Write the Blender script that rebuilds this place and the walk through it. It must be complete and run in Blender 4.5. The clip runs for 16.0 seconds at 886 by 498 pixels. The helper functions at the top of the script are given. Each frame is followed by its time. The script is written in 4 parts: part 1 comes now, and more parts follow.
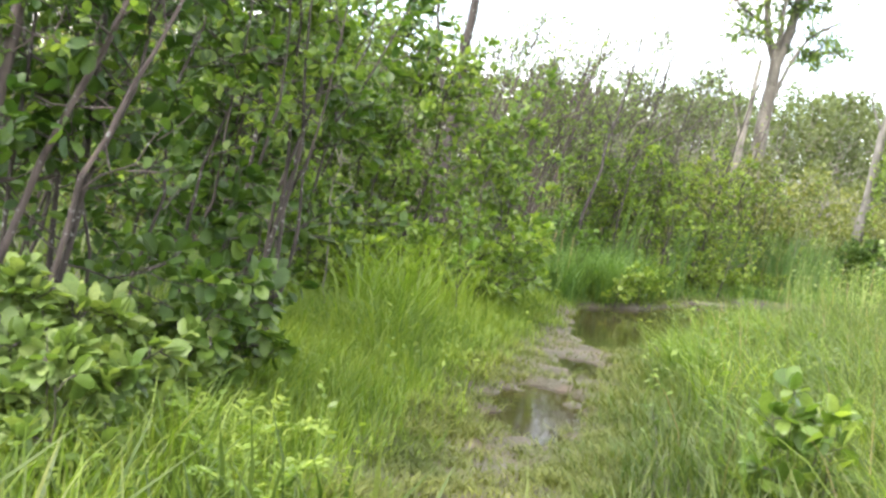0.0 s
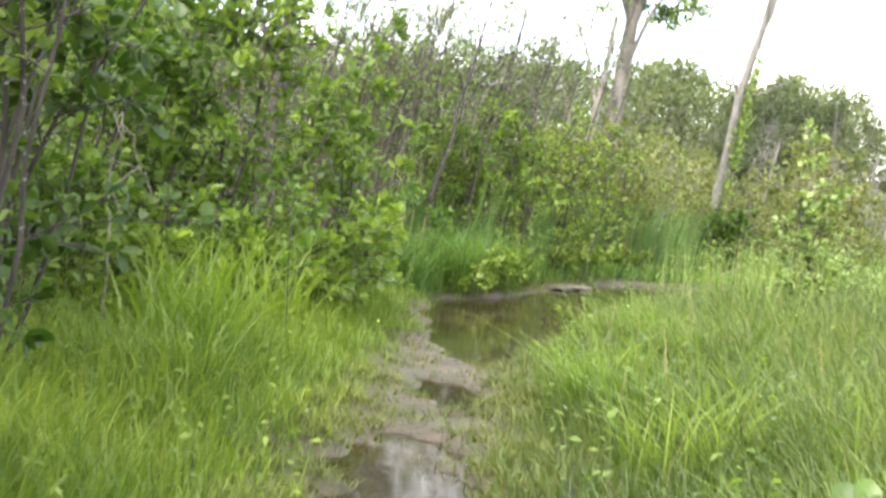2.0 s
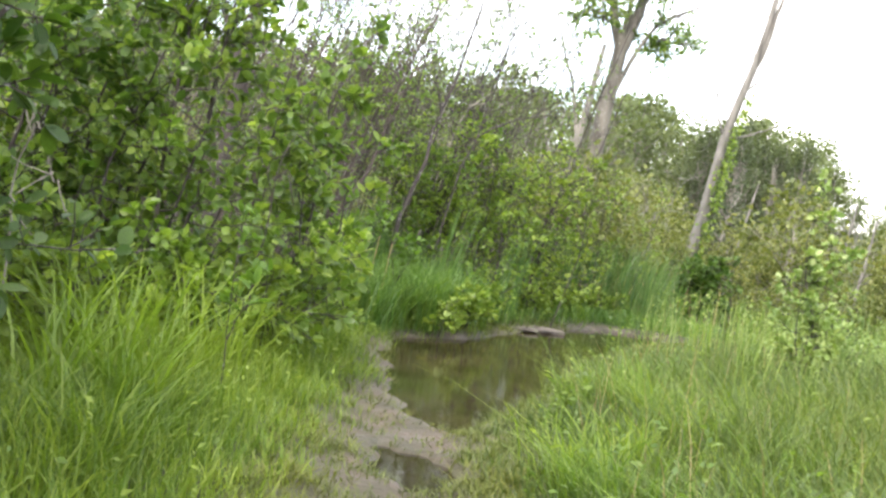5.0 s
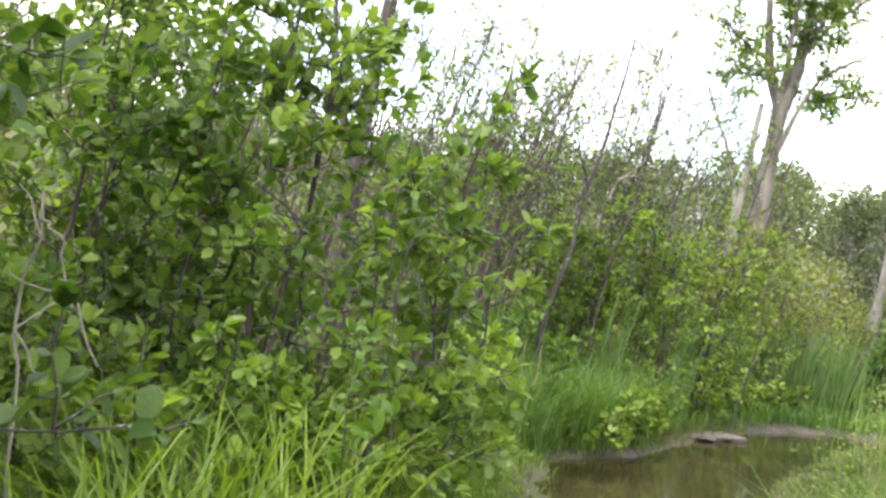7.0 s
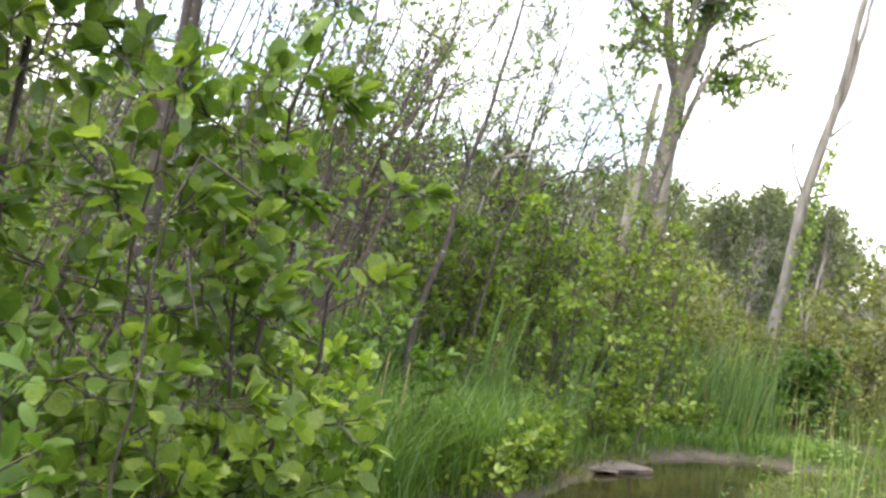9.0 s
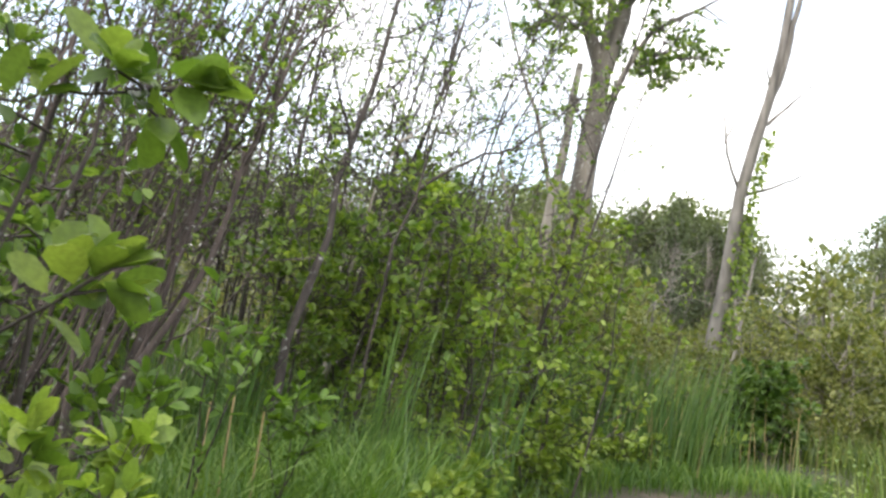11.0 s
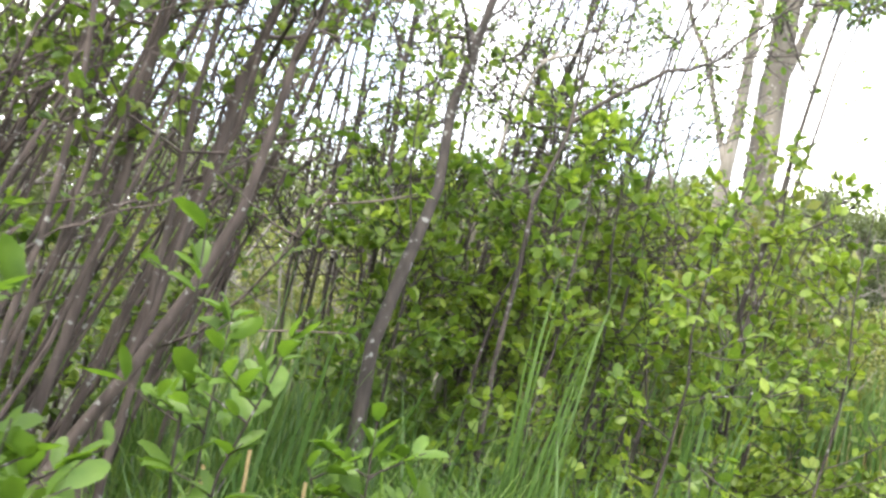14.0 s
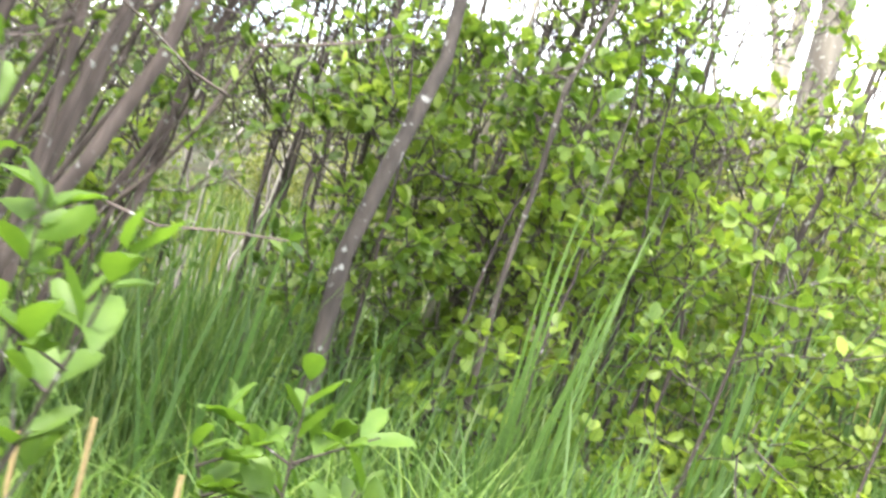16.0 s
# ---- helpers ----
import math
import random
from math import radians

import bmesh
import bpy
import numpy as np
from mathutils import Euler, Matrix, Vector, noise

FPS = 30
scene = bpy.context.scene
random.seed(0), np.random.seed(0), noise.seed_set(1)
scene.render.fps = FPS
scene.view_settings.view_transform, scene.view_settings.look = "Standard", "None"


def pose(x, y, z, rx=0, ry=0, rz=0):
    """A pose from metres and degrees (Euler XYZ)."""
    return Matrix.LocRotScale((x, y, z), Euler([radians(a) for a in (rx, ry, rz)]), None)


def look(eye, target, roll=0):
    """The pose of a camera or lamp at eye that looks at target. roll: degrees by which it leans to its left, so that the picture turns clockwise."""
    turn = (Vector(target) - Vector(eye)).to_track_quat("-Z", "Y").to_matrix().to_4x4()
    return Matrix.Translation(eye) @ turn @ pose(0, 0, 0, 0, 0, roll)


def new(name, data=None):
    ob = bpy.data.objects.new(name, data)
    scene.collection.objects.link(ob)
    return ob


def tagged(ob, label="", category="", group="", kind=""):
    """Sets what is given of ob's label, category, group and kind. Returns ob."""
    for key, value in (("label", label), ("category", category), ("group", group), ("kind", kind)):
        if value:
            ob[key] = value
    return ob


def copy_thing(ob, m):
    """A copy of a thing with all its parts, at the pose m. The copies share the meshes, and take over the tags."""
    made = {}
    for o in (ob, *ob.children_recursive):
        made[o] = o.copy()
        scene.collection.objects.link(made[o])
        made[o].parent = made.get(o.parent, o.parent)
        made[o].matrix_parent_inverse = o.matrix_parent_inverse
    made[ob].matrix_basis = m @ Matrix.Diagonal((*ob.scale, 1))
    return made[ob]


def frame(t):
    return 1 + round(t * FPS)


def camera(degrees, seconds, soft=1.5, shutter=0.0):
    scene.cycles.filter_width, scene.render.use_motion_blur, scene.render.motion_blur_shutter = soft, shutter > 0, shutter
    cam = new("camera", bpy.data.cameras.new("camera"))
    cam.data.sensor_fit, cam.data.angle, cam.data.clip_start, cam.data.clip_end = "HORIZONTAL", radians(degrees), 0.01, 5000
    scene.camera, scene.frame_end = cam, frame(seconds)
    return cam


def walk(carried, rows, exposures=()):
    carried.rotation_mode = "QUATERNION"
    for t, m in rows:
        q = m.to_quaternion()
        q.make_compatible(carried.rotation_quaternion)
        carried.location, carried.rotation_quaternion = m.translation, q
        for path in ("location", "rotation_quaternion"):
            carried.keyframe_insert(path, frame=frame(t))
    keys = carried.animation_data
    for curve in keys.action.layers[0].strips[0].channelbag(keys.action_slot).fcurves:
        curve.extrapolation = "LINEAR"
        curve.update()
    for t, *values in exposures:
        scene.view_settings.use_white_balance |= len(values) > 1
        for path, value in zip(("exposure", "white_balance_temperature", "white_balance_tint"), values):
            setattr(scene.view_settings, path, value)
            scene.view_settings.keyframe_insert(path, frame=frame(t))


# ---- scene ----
cam = camera(43.0, 16.0, soft=2.7, shutter=0.4)
# seconds, place in metres, then yaw, pitch and roll in degrees
ROWS = [
    (0.0, 0.000, 0.000, 1.421, 1.11, -3.11, 6.49),
    (0.5, -0.086, 0.656, 1.388, 0.66, -3.72, 5.75),
    (1.0, -0.118, 1.264, 1.428, 0.34, -4.68, 5.68),
    (1.5, -0.121, 1.875, 1.458, -6.37, -5.43, 6.40),
    (2.0, 0.005, 2.359, 1.488, -7.39, -3.83, 5.74),
    (2.5, -0.078, 2.842, 1.552, -8.04, -1.06, 8.27),
    (3.0, -0.086, 3.000, 1.570, -10.63, -1.21, 12.10),
    (5.5, 0.053, 4.099, 1.545, -9.33, -2.68, 9.65),
    (6.0, 0.067, 4.662, 1.536, -9.00, -1.84, 10.81),
    (6.5, 0.159, 5.202, 1.534, -6.17, -0.27, 9.21),
    (7.0, 0.064, 5.670, 1.601, -2.44, 0.70, 7.16),
    (7.5, 0.148, 6.328, 1.527, -5.25, 1.76, 5.62),
    (8.0, 0.222, 6.939, 1.545, -5.20, 1.17, 7.69),
    (8.5, 0.283, 7.506, 1.540, -9.13, 1.38, 7.66),
    (9.0, 0.401, 8.090, 1.543, -8.96, 1.67, 7.75),
    (9.5, 0.449, 8.695, 1.558, -7.85, 0.23, 8.21),
    (10.0, 0.695, 9.270, 1.549, -12.53, 1.93, 4.92),
    (12.5, 1.203, 11.687, 1.458, -13.26, 4.40, 6.05),
    (13.0, 1.304, 12.065, 1.444, -11.88, 5.30, 6.72),
    (13.5, 1.307, 12.594, 1.458, -7.19, 3.10, 6.67),
    (14.0, 1.427, 12.979, 1.463, -7.22, 2.59, 6.23),
    (14.5, 1.488, 13.264, 1.471, -6.32, 1.32, 9.46),
    (15.0, 1.446, 13.554, 1.497, -7.31, -0.30, 8.62),
    (15.5, 1.474, 13.790, 1.458, -7.02, 0.28, 10.70),
    (16.0, 1.622, 14.082, 1.467, -7.36, -2.27, 10.77),
]


def aimed(x, y, z, yaw, pitch, roll):
    a, b = radians(yaw), radians(pitch)
    ahead = Vector((-math.sin(a) * math.cos(b), math.cos(a) * math.cos(b), math.sin(b)))
    return look((x, y, z), Vector((x, y, z)) + ahead, roll)


EXPOSURES = [(0, 2.55), (1.5, 2.69), (2, 2.59), (3, 2.14), (5.5, 2.39), (6.5, 2.34), (8, 2.14), (9, 2.09), (9.5, 2.59), (10, 2.14), (12.5, 1.36), (13, 1.06), (13.5, 2.01), (14, 2.57), (15, 2.99), (16, 3.19)]
walk(cam, [(t, aimed(*p)) for t, *p in ROWS], EXPOSURES)

# ---- light: a bright, thinly overcast sky with a hazy sun high behind and to the left
SUN_UP, SUN_TURN = 58.0, -138.0
world = bpy.data.worlds.new("sky")
scene.world = world
world.use_nodes = True
wn, wl = world.node_tree.nodes, world.node_tree.links
wn.clear()
w_out, w_bg = wn.new("ShaderNodeOutputWorld"), wn.new("ShaderNodeBackground")
w_sky, w_mix, w_gain = wn.new("ShaderNodeTexSky"), wn.new("ShaderNodeMix"), wn.new("ShaderNodeVectorMath")
w_sky.sky_type, w_sky.sun_disc = "NISHITA", False
w_sky.sun_elevation, w_sky.sun_rotation = radians(SUN_UP), radians(SUN_TURN)
w_gain.operation = "SCALE"
w_gain.inputs["Scale"].default_value = 0.12
w_coord, w_noise, w_ramp = wn.new("ShaderNodeTexCoord"), wn.new("ShaderNodeTexNoise"), wn.new("ShaderNodeValToRGB")
w_noise.inputs["Scale"].default_value, w_noise.inputs["Detail"].default_value = 3.0, 6.0
w_ramp.color_ramp.elements[0].position, w_ramp.color_ramp.elements[0].color = 0.4, (0.22, 0.22, 0.22, 1)
w_ramp.color_ramp.elements[1].position, w_ramp.color_ramp.elements[1].color = 0.62, (1, 1, 1, 1)
w_mix.data_type = "RGBA"
w_mix.inputs["B"].default_value = (1.04, 1.0, 0.955, 1)
wl.new(w_sky.outputs[0], w_gain.inputs[0])
wl.new(w_coord.outputs["Generated"], w_noise.inputs["Vector"])
wl.new(w_noise.outputs["Fac"], w_ramp.inputs[0])
wl.new(w_ramp.outputs[0], w_mix.inputs["Factor"])
wl.new(w_gain.outputs[0], w_mix.inputs["A"])
wl.new(w_mix.outputs["Result"], w_bg.inputs[0])
wl.new(w_bg.outputs[0], w_out.inputs[0])
w_bg.inputs[1].default_value = 1.0
sun = new("sun", bpy.data.lights.new("sun", "SUN"))
sun.data.energy, sun.data.angle, sun.data.color = 1.5, radians(20), (1.0, 0.945, 0.84)
s_el, s_az = radians(SUN_UP), radians(SUN_TURN)
sun.matrix_world = look((30 * math.sin(s_az) * math.cos(s_el), 30 * math.cos(s_az) * math.cos(s_el), 30 * math.sin(s_el)), (0, 0, 0))

# ---- materials
def nodes_of(name, rough):
    m = bpy.data.materials.new(name)
    m.use_nodes = True
    n, l = m.node_tree.nodes, m.node_tree.links
    b = n["Principled BSDF"]
    b.inputs["Roughness"].default_value = rough
    return m, n, l, b


def ramp(n, *stops):
    r = n.new("ShaderNodeValToRGB")
    e = r.color_ramp.elements
    while len(e) < len(stops):
        e.new(0.5)
    for k, (p, c) in zip(e, stops):
        k.position, k.color = p, (*c, 1)
    return r


def mixed(n, l, kind, fac, a, b):
    x = n.new("ShaderNodeMix")
    x.data_type, x.blend_type = "RGBA", kind
    for key, v in (("Factor", fac), ("A", a), ("B", b)):
        if isinstance(v, (int, float)):
            x.inputs[key].default_value = v
        elif isinstance(v, tuple):
            x.inputs[key].default_value = (*v, 1)
        else:
            l.new(v, x.inputs[key])
    return x.outputs["Result"]


def noise_of(n, l, scale, detail=3.0, where="Object"):
    c, t = n.new("ShaderNodeTexCoord"), n.new("ShaderNodeTexNoise")
    t.inputs["Scale"].default_value, t.inputs["Detail"].default_value = scale, detail
    l.new(c.outputs[where], t.inputs["Vector"])
    return t.outputs["Fac"]


def bump(n, l, b, fac, strength, distance):
    k = n.new("ShaderNodeBump")
    k.inputs["Strength"].default_value, k.inputs["Distance"].default_value = strength, distance
    l.new(fac, k.inputs["Height"])
    l.new(k.outputs[0], b.inputs["Normal"])


def leaf_material(name, dark, mid, light, rough=0.45, through_share=0.35, patch=1.2):
    """Leaves and blades: colour varies from leaf to leaf and in soft patches; part of the light goes through."""
    m, n, l, b = nodes_of(name, rough)
    geo = n.new("ShaderNodeNewGeometry")
    r = ramp(n, (0.0, dark), (0.55, mid), (1.0, light))
    l.new(geo.outputs["Random Per Island"], r.inputs[0])
    patches = ramp(n, (0.3, (0.6, 0.68, 0.6)), (0.7, (1.2, 1.12, 1.0)))
    l.new(noise_of(n, l, patch), patches.inputs[0])
    col = mixed(n, l, "MULTIPLY", 1.0, r.outputs[0], patches.outputs[0])
    fine = ramp(n, (0.35, (0.85, 0.85, 0.85)), (0.65, (1.1, 1.1, 1.1)))
    l.new(noise_of(n, l, 90.0, 2.0), fine.inputs[0])
    col = mixed(n, l, "MULTIPLY", 1.0, col, fine.outputs[0])
    l.new(col, b.inputs["Base Color"])
    b.inputs["Specular IOR Level"].default_value = 0.4
    tr, mx = n.new("ShaderNodeBsdfTranslucent"), n.new("ShaderNodeMixShader")
    l.new(mixed(n, l, "MULTIPLY", 1.0, col, (1.5, 1.55, 0.8)), tr.inputs["Color"])
    mx.inputs[0].default_value = through_share
    l.new(b.outputs[0], mx.inputs[1])
    l.new(tr.outputs[0], mx.inputs[2])
    l.new(mx.outputs[0], n["Material Output"].inputs["Surface"])
    return m


def bark_material(name, dark, light, spots=0.0, scale=14.0):
    m, n, l, b = nodes_of(name, 0.85)
    c, mp, t = n.new("ShaderNodeTexCoord"), n.new("ShaderNodeMapping"), n.new("ShaderNodeTexNoise")
    mp.inputs["Scale"].default_value = (1, 1, 0.25)
    t.inputs["Scale"].default_value, t.inputs["Detail"].default_value = scale, 6.0
    l.new(c.outputs["Object"], mp.inputs[0])
    l.new(mp.outputs[0], t.inputs["Vector"])
    r = ramp(n, (0.3, dark), (0.72, light))
    l.new(t.outputs["Fac"], r.inputs[0])
    col = r.outputs[0]
    if spots:
        s = ramp(n, (0.64, (0, 0, 0)), (0.7, (1, 1, 1)))
        l.new(noise_of(n, l, 30.0, 2.0), s.inputs[0])
        col = mixed(n, l, "MIX", s.outputs[0], col, (spots, spots, spots * 0.95))
    l.new(col, b.inputs["Base Color"])
    bump(n, l, b, t.outputs["Fac"], 0.7, 0.02)
    return m


ALDER = leaf_material("alder_leaf", (0.064, 0.116, 0.024), (0.12, 0.192, 0.038), (0.215, 0.288, 0.07), 0.4, 0.46)
# deep green, darkened further to put the near thicket's inner shade into the colour
ALDER_DARK = leaf_material("alder_leaf_deep_green_shaded", (0.027, 0.064, 0.011), (0.05, 0.097, 0.016), (0.098, 0.158, 0.03), 0.5, 0.36)
SPRING = leaf_material("fresh_leaf", (0.1, 0.16, 0.026), (0.166, 0.242, 0.042), (0.255, 0.322, 0.07), 0.45, 0.42)
SAPLING = leaf_material("sapling_leaf", (0.056, 0.114, 0.017), (0.095, 0.172, 0.028), (0.155, 0.24, 0.048), 0.55, 0.42)
BUSH = leaf_material("bush_leaf", (0.09, 0.156, 0.027), (0.158, 0.24, 0.044), (0.245, 0.325, 0.07), 0.45, 0.5)
SEEDLING = leaf_material("soft_pale_leaf", (0.072, 0.122, 0.03), (0.118, 0.18, 0.05), (0.185, 0.245, 0.085), 0.5, 0.38)
PALE = leaf_material("pale_leaf", (0.12, 0.19, 0.05), (0.2, 0.28, 0.085), (0.32, 0.38, 0.17), 0.5, 0.35)
OLIVE = leaf_material("willow_leaf", (0.075, 0.095, 0.027), (0.139, 0.160, 0.044), (0.225, 0.230, 0.079), 0.5, 0.35, 0.25)
# leaf colour paled and greyed: the air's haze over the hillside is mixed in
FAR_GREEN_HAZED = leaf_material("far_leaf_hazed", (0.08, 0.102, 0.048), (0.115, 0.142, 0.066), (0.16, 0.185, 0.092), 0.6, 0.35, 0.12)
PINE = leaf_material("pine_needles", (0.048, 0.066, 0.036), (0.075, 0.098, 0.05), (0.11, 0.135, 0.068), 0.6, 0.25, 0.3)
GRASS = leaf_material("meadow_grass", (0.046, 0.08, 0.016), (0.08, 0.122, 0.026), (0.138, 0.165, 0.046), 0.5, 0.4, 0.7)
GRASS_LUSH = leaf_material("lush_grass", (0.084, 0.145, 0.02), (0.15, 0.226, 0.032), (0.235, 0.3, 0.062), 0.5, 0.46, 0.9)
GRASS_TRODDEN = leaf_material("trodden_grass", (0.06, 0.075, 0.016), (0.1, 0.125, 0.025), (0.16, 0.18, 0.045), 0.6, 0.25, 1.5)
REED = leaf_material("reed_blade", (0.044, 0.094, 0.027), (0.08, 0.152, 0.042), (0.148, 0.215, 0.074), 0.5, 0.4, 1.0)
MARSH = leaf_material("marsh_grass", (0.05, 0.112, 0.022), (0.095, 0.175, 0.034), (0.165, 0.245, 0.06), 0.5, 0.42, 1.2)
STRAW = leaf_material("dry_straw", (0.2, 0.15, 0.08), (0.32, 0.25, 0.14), (0.45, 0.38, 0.24), 0.7, 0.15)
BARK = bark_material("alder_bark", (0.02, 0.016, 0.0135), (0.066, 0.053, 0.046), 0.22, 22.0)
BARK_BROWN = bark_material("reddish_alder_bark", (0.034, 0.025, 0.022), (0.112, 0.086, 0.078), 0.24, 20.0)
BARK_GREY = bark_material("grey_bark", (0.1, 0.09, 0.075), (0.3, 0.27, 0.235), 0.0, 9.0)
BARK_DEAD = bark_material("weathered_wood", (0.08, 0.072, 0.064), (0.24, 0.22, 0.197), 0.0, 8.0)
BARK_TREE = bark_material("maple_bark", (0.066, 0.057, 0.047), (0.195, 0.172, 0.144), 0.33, 7.0)


BOARD = bark_material("wet_board", (0.05, 0.042, 0.036), (0.15, 0.125, 0.108), 0.0, 10.0)


def ground_material():
    m, n, l, b = nodes_of("soil_and_mud", 0.9)
    a = n.new("ShaderNodeAttribute")
    a.attribute_name = "mud"
    soil = ramp(n, (0.3, (0.018, 0.021, 0.008)), (0.7, (0.05, 0.052, 0.02)))
    l.new(noise_of(n, l, 6.0, 6.0), soil.inputs[0])
    mud = ramp(n, (0.3, (0.028, 0.026, 0.012)), (0.5, (0.048, 0.038, 0.024)), (0.74, (0.082, 0.056, 0.044)))
    l.new(noise_of(n, l, 3.2, 7.0), mud.inputs[0])
    l.new(mixed(n, l, "MIX", a.outputs["Fac"], soil.outputs[0], mud.outputs[0]), b.inputs["Base Color"])
    wet = ramp(n, (0.4, (0.48, 0.48, 0.48)), (0.65, (0.9, 0.9, 0.9)))
    l.new(noise_of(n, l, 2.1, 4.0), wet.inputs[0])
    l.new(mixed(n, l, "MIX", a.outputs["Fac"], (0.9, 0.9, 0.9), wet.outputs[0]), b.inputs["Roughness"])
    bump(n, l, b, noise_of(n, l, 25.0, 8.0), 0.8, 0.03)
    return m


def water_material():
    m, n, l, b = nodes_of("muddy_water", 0.03)
    r = ramp(n, (0.35, (0.014, 0.011, 0.005)), (0.7, (0.038, 0.03, 0.016)))
    l.new(noise_of(n, l, 1.4, 5.0), r.inputs[0])
    l.new(r.outputs[0], b.inputs["Base Color"])
    b.inputs["IOR"].default_value = 1.33
    bump(n, l, b, noise_of(n, l, 11.0, 3.0), 0.07, 0.02)
    return m


GROUND, WATER = ground_material(), water_material()


# ---- mesh helpers
def link_mesh(name, verts, faces, material, parent=None, label="", smooth=False):
    """verts: n x 3; faces: arrays of corners, each of one width. One mesh object."""
    verts = np.asarray(verts, np.float32)
    faces = [np.asarray(f, np.int32) for f in faces if len(f)]
    me = bpy.data.meshes.new(name)
    me.vertices.add(len(verts))
    me.vertices.foreach_set("co", verts.ravel())
    total = np.concatenate([np.full(len(f), f.shape[1], np.int32) for f in faces])
    start = np.concatenate([[0], np.cumsum(total)[:-1]]).astype(np.int32)
    corners = np.concatenate([f.ravel() for f in faces])
    me.loops.add(len(corners))
    me.loops.foreach_set("vertex_index", corners)
    me.polygons.add(len(total))
    me.polygons.foreach_set("loop_start", start)
    if smooth:
        me.polygons.foreach_set("use_smooth", np.ones(len(total), bool))
    me.update(calc_edges=True)
    me.materials.append(material)
    ob = new(name, me)
    ob.parent = parent
    if label:
        ob["label"] = label
    return ob


def unit(v):
    v = np.asarray(v, float)
    return v / np.maximum(np.linalg.norm(v, axis=-1, keepdims=True), 1e-9)


class Wood:
    """Collects tapered limbs and joins them into one mesh."""

    def __init__(self):
        self.v, self.f, self.n = [], [], 0

    def limb(self, line, r0, r1, sides=6, lump=0.0, rng=None):
        line = np.asarray(line, float)
        k = len(line)
        d = unit(np.gradient(line, axis=0))
        side = unit(np.cross(d, [0.31, 0.95, 0.05]))
        up = np.cross(side, d)
        a = np.linspace(0, 2 * np.pi, sides, endpoint=False)
        r = np.linspace(r0, r1, k)[:, None, None] * np.ones((k, sides, 1))
        if lump:
            r = r * (1 + lump * rng.uniform(-1, 1, (k, sides, 1)))
        ring = line[:, None] + r * (np.cos(a)[None, :, None] * side[:, None] + np.sin(a)[None, :, None] * up[:, None])
        i = np.arange((k - 1) * sides).reshape(k - 1, sides)
        j = np.roll(i, -1, axis=1)
        self.v.append(ring.reshape(-1, 3))
        self.f.append(self.n + np.stack([i, j, j + sides, i + sides], -1).reshape(-1, 4))
        self.n += k * sides

    def mesh(self, name, material, parent=None, label=""):
        return link_mesh(name, np.concatenate(self.v), [np.concatenate(self.f)], material, parent, label, True)


LEAF = np.array([(0, 0, 0), (-0.36, 0.28, 0.1), (0, 0.3, 0), (0.36, 0.28, 0.1), (-0.43, 0.66, 0.07), (0, 0.66, -0.03), (0.43, 0.66, 0.07), (-0.2, 0.93, 0.0), (0.2, 0.93, 0.0), (0, 1.0, -0.1)])
LEAF_T = np.array([(0, 2, 1), (0, 3, 2), (7, 8, 9)])
LEAF_Q = np.array([(1, 2, 5, 4), (2, 3, 6, 5), (4, 5, 8, 7)])
LEAF_T2 = np.array([(5, 6, 8)])
SMALL = np.array([(0, 0, 0), (-0.4, 0.5, 0.08), (0, 1, -0.05), (0.4, 0.5, 0.08)])


class Leaves:
    """Collects leaves: a foot, a way, a face, a length and a width each."""

    def __init__(self, small=False):
        self.rows, self.small = [], small

    def add(self, foot, way, face, length, width):
        foot = np.atleast_2d(foot)
        k = len(foot)
        self.rows.append(np.concatenate([foot, np.broadcast_to(way, (k, 3)), np.broadcast_to(face, (k, 3)), np.broadcast_to(np.reshape(length, (-1, 1)), (k, 1)), np.broadcast_to(np.reshape(width, (-1, 1)), (k, 1))], 1))

    def built(self):
        a = np.concatenate(self.rows)
        y = unit(a[:, 3:6])
        x = unit(np.cross(y, a[:, 6:9]))
        z = np.cross(x, y)
        shape = SMALL if self.small else LEAF
        p = a[:, None, 0:3] + shape[None, :, 0:1] * (x * a[:, 10:11])[:, None] + shape[None, :, 1:2] * (y * a[:, 9:10])[:, None] + shape[None, :, 2:3] * (z * a[:, 9:10])[:, None]
        off = (np.arange(len(a)) * len(shape))[:, None, None]
        if self.small:
            return p.reshape(-1, 3), [(off + np.array([(0, 3, 2, 1)])[None]).reshape(-1, 4)]
        return p.reshape(-1, 3), [(off + LEAF_T[None]).reshape(-1, 3), (off + LEAF_Q[None]).reshape(-1, 4), (off + LEAF_T2[None]).reshape(-1, 3)]

    def mesh(self, name, material, parent=None, label=""):
        v, f = self.built()
        return link_mesh(name, v, f, material, parent, label, True)


def along(line, t):
    """Points of a polyline at shares t of its length."""
    line = np.asarray(line, float)
    s = np.concatenate([[0], np.cumsum(np.linalg.norm(np.diff(line, axis=0), axis=1))])
    s /= s[-1]
    return np.stack([np.interp(t, s, line[:, k]) for k in range(3)], -1)


def bent(rng, a, b, k=7, sag=0.0, wander=0.03):
    """A wandering limb from a to b."""
    a, b = np.asarray(a, float), np.asarray(b, float)
    s = np.linspace(0, 1, k)[:, None]
    far = np.linalg.norm(b - a)
    w = np.cumsum(rng.normal(0, wander * far / np.sqrt(k), (k, 3)), axis=0)
    w = w - s * w[-1]
    line = a + (b - a) * s + w
    line[:, 2] -= sag * far * (4 * s * (1 - s))[:, 0]
    return line


def thing(name, place, label, category, group=""):
    ob = new(name)
    ob.location = place
    ob.empty_display_size = 0.2
    return tagged(ob, label, category, group)


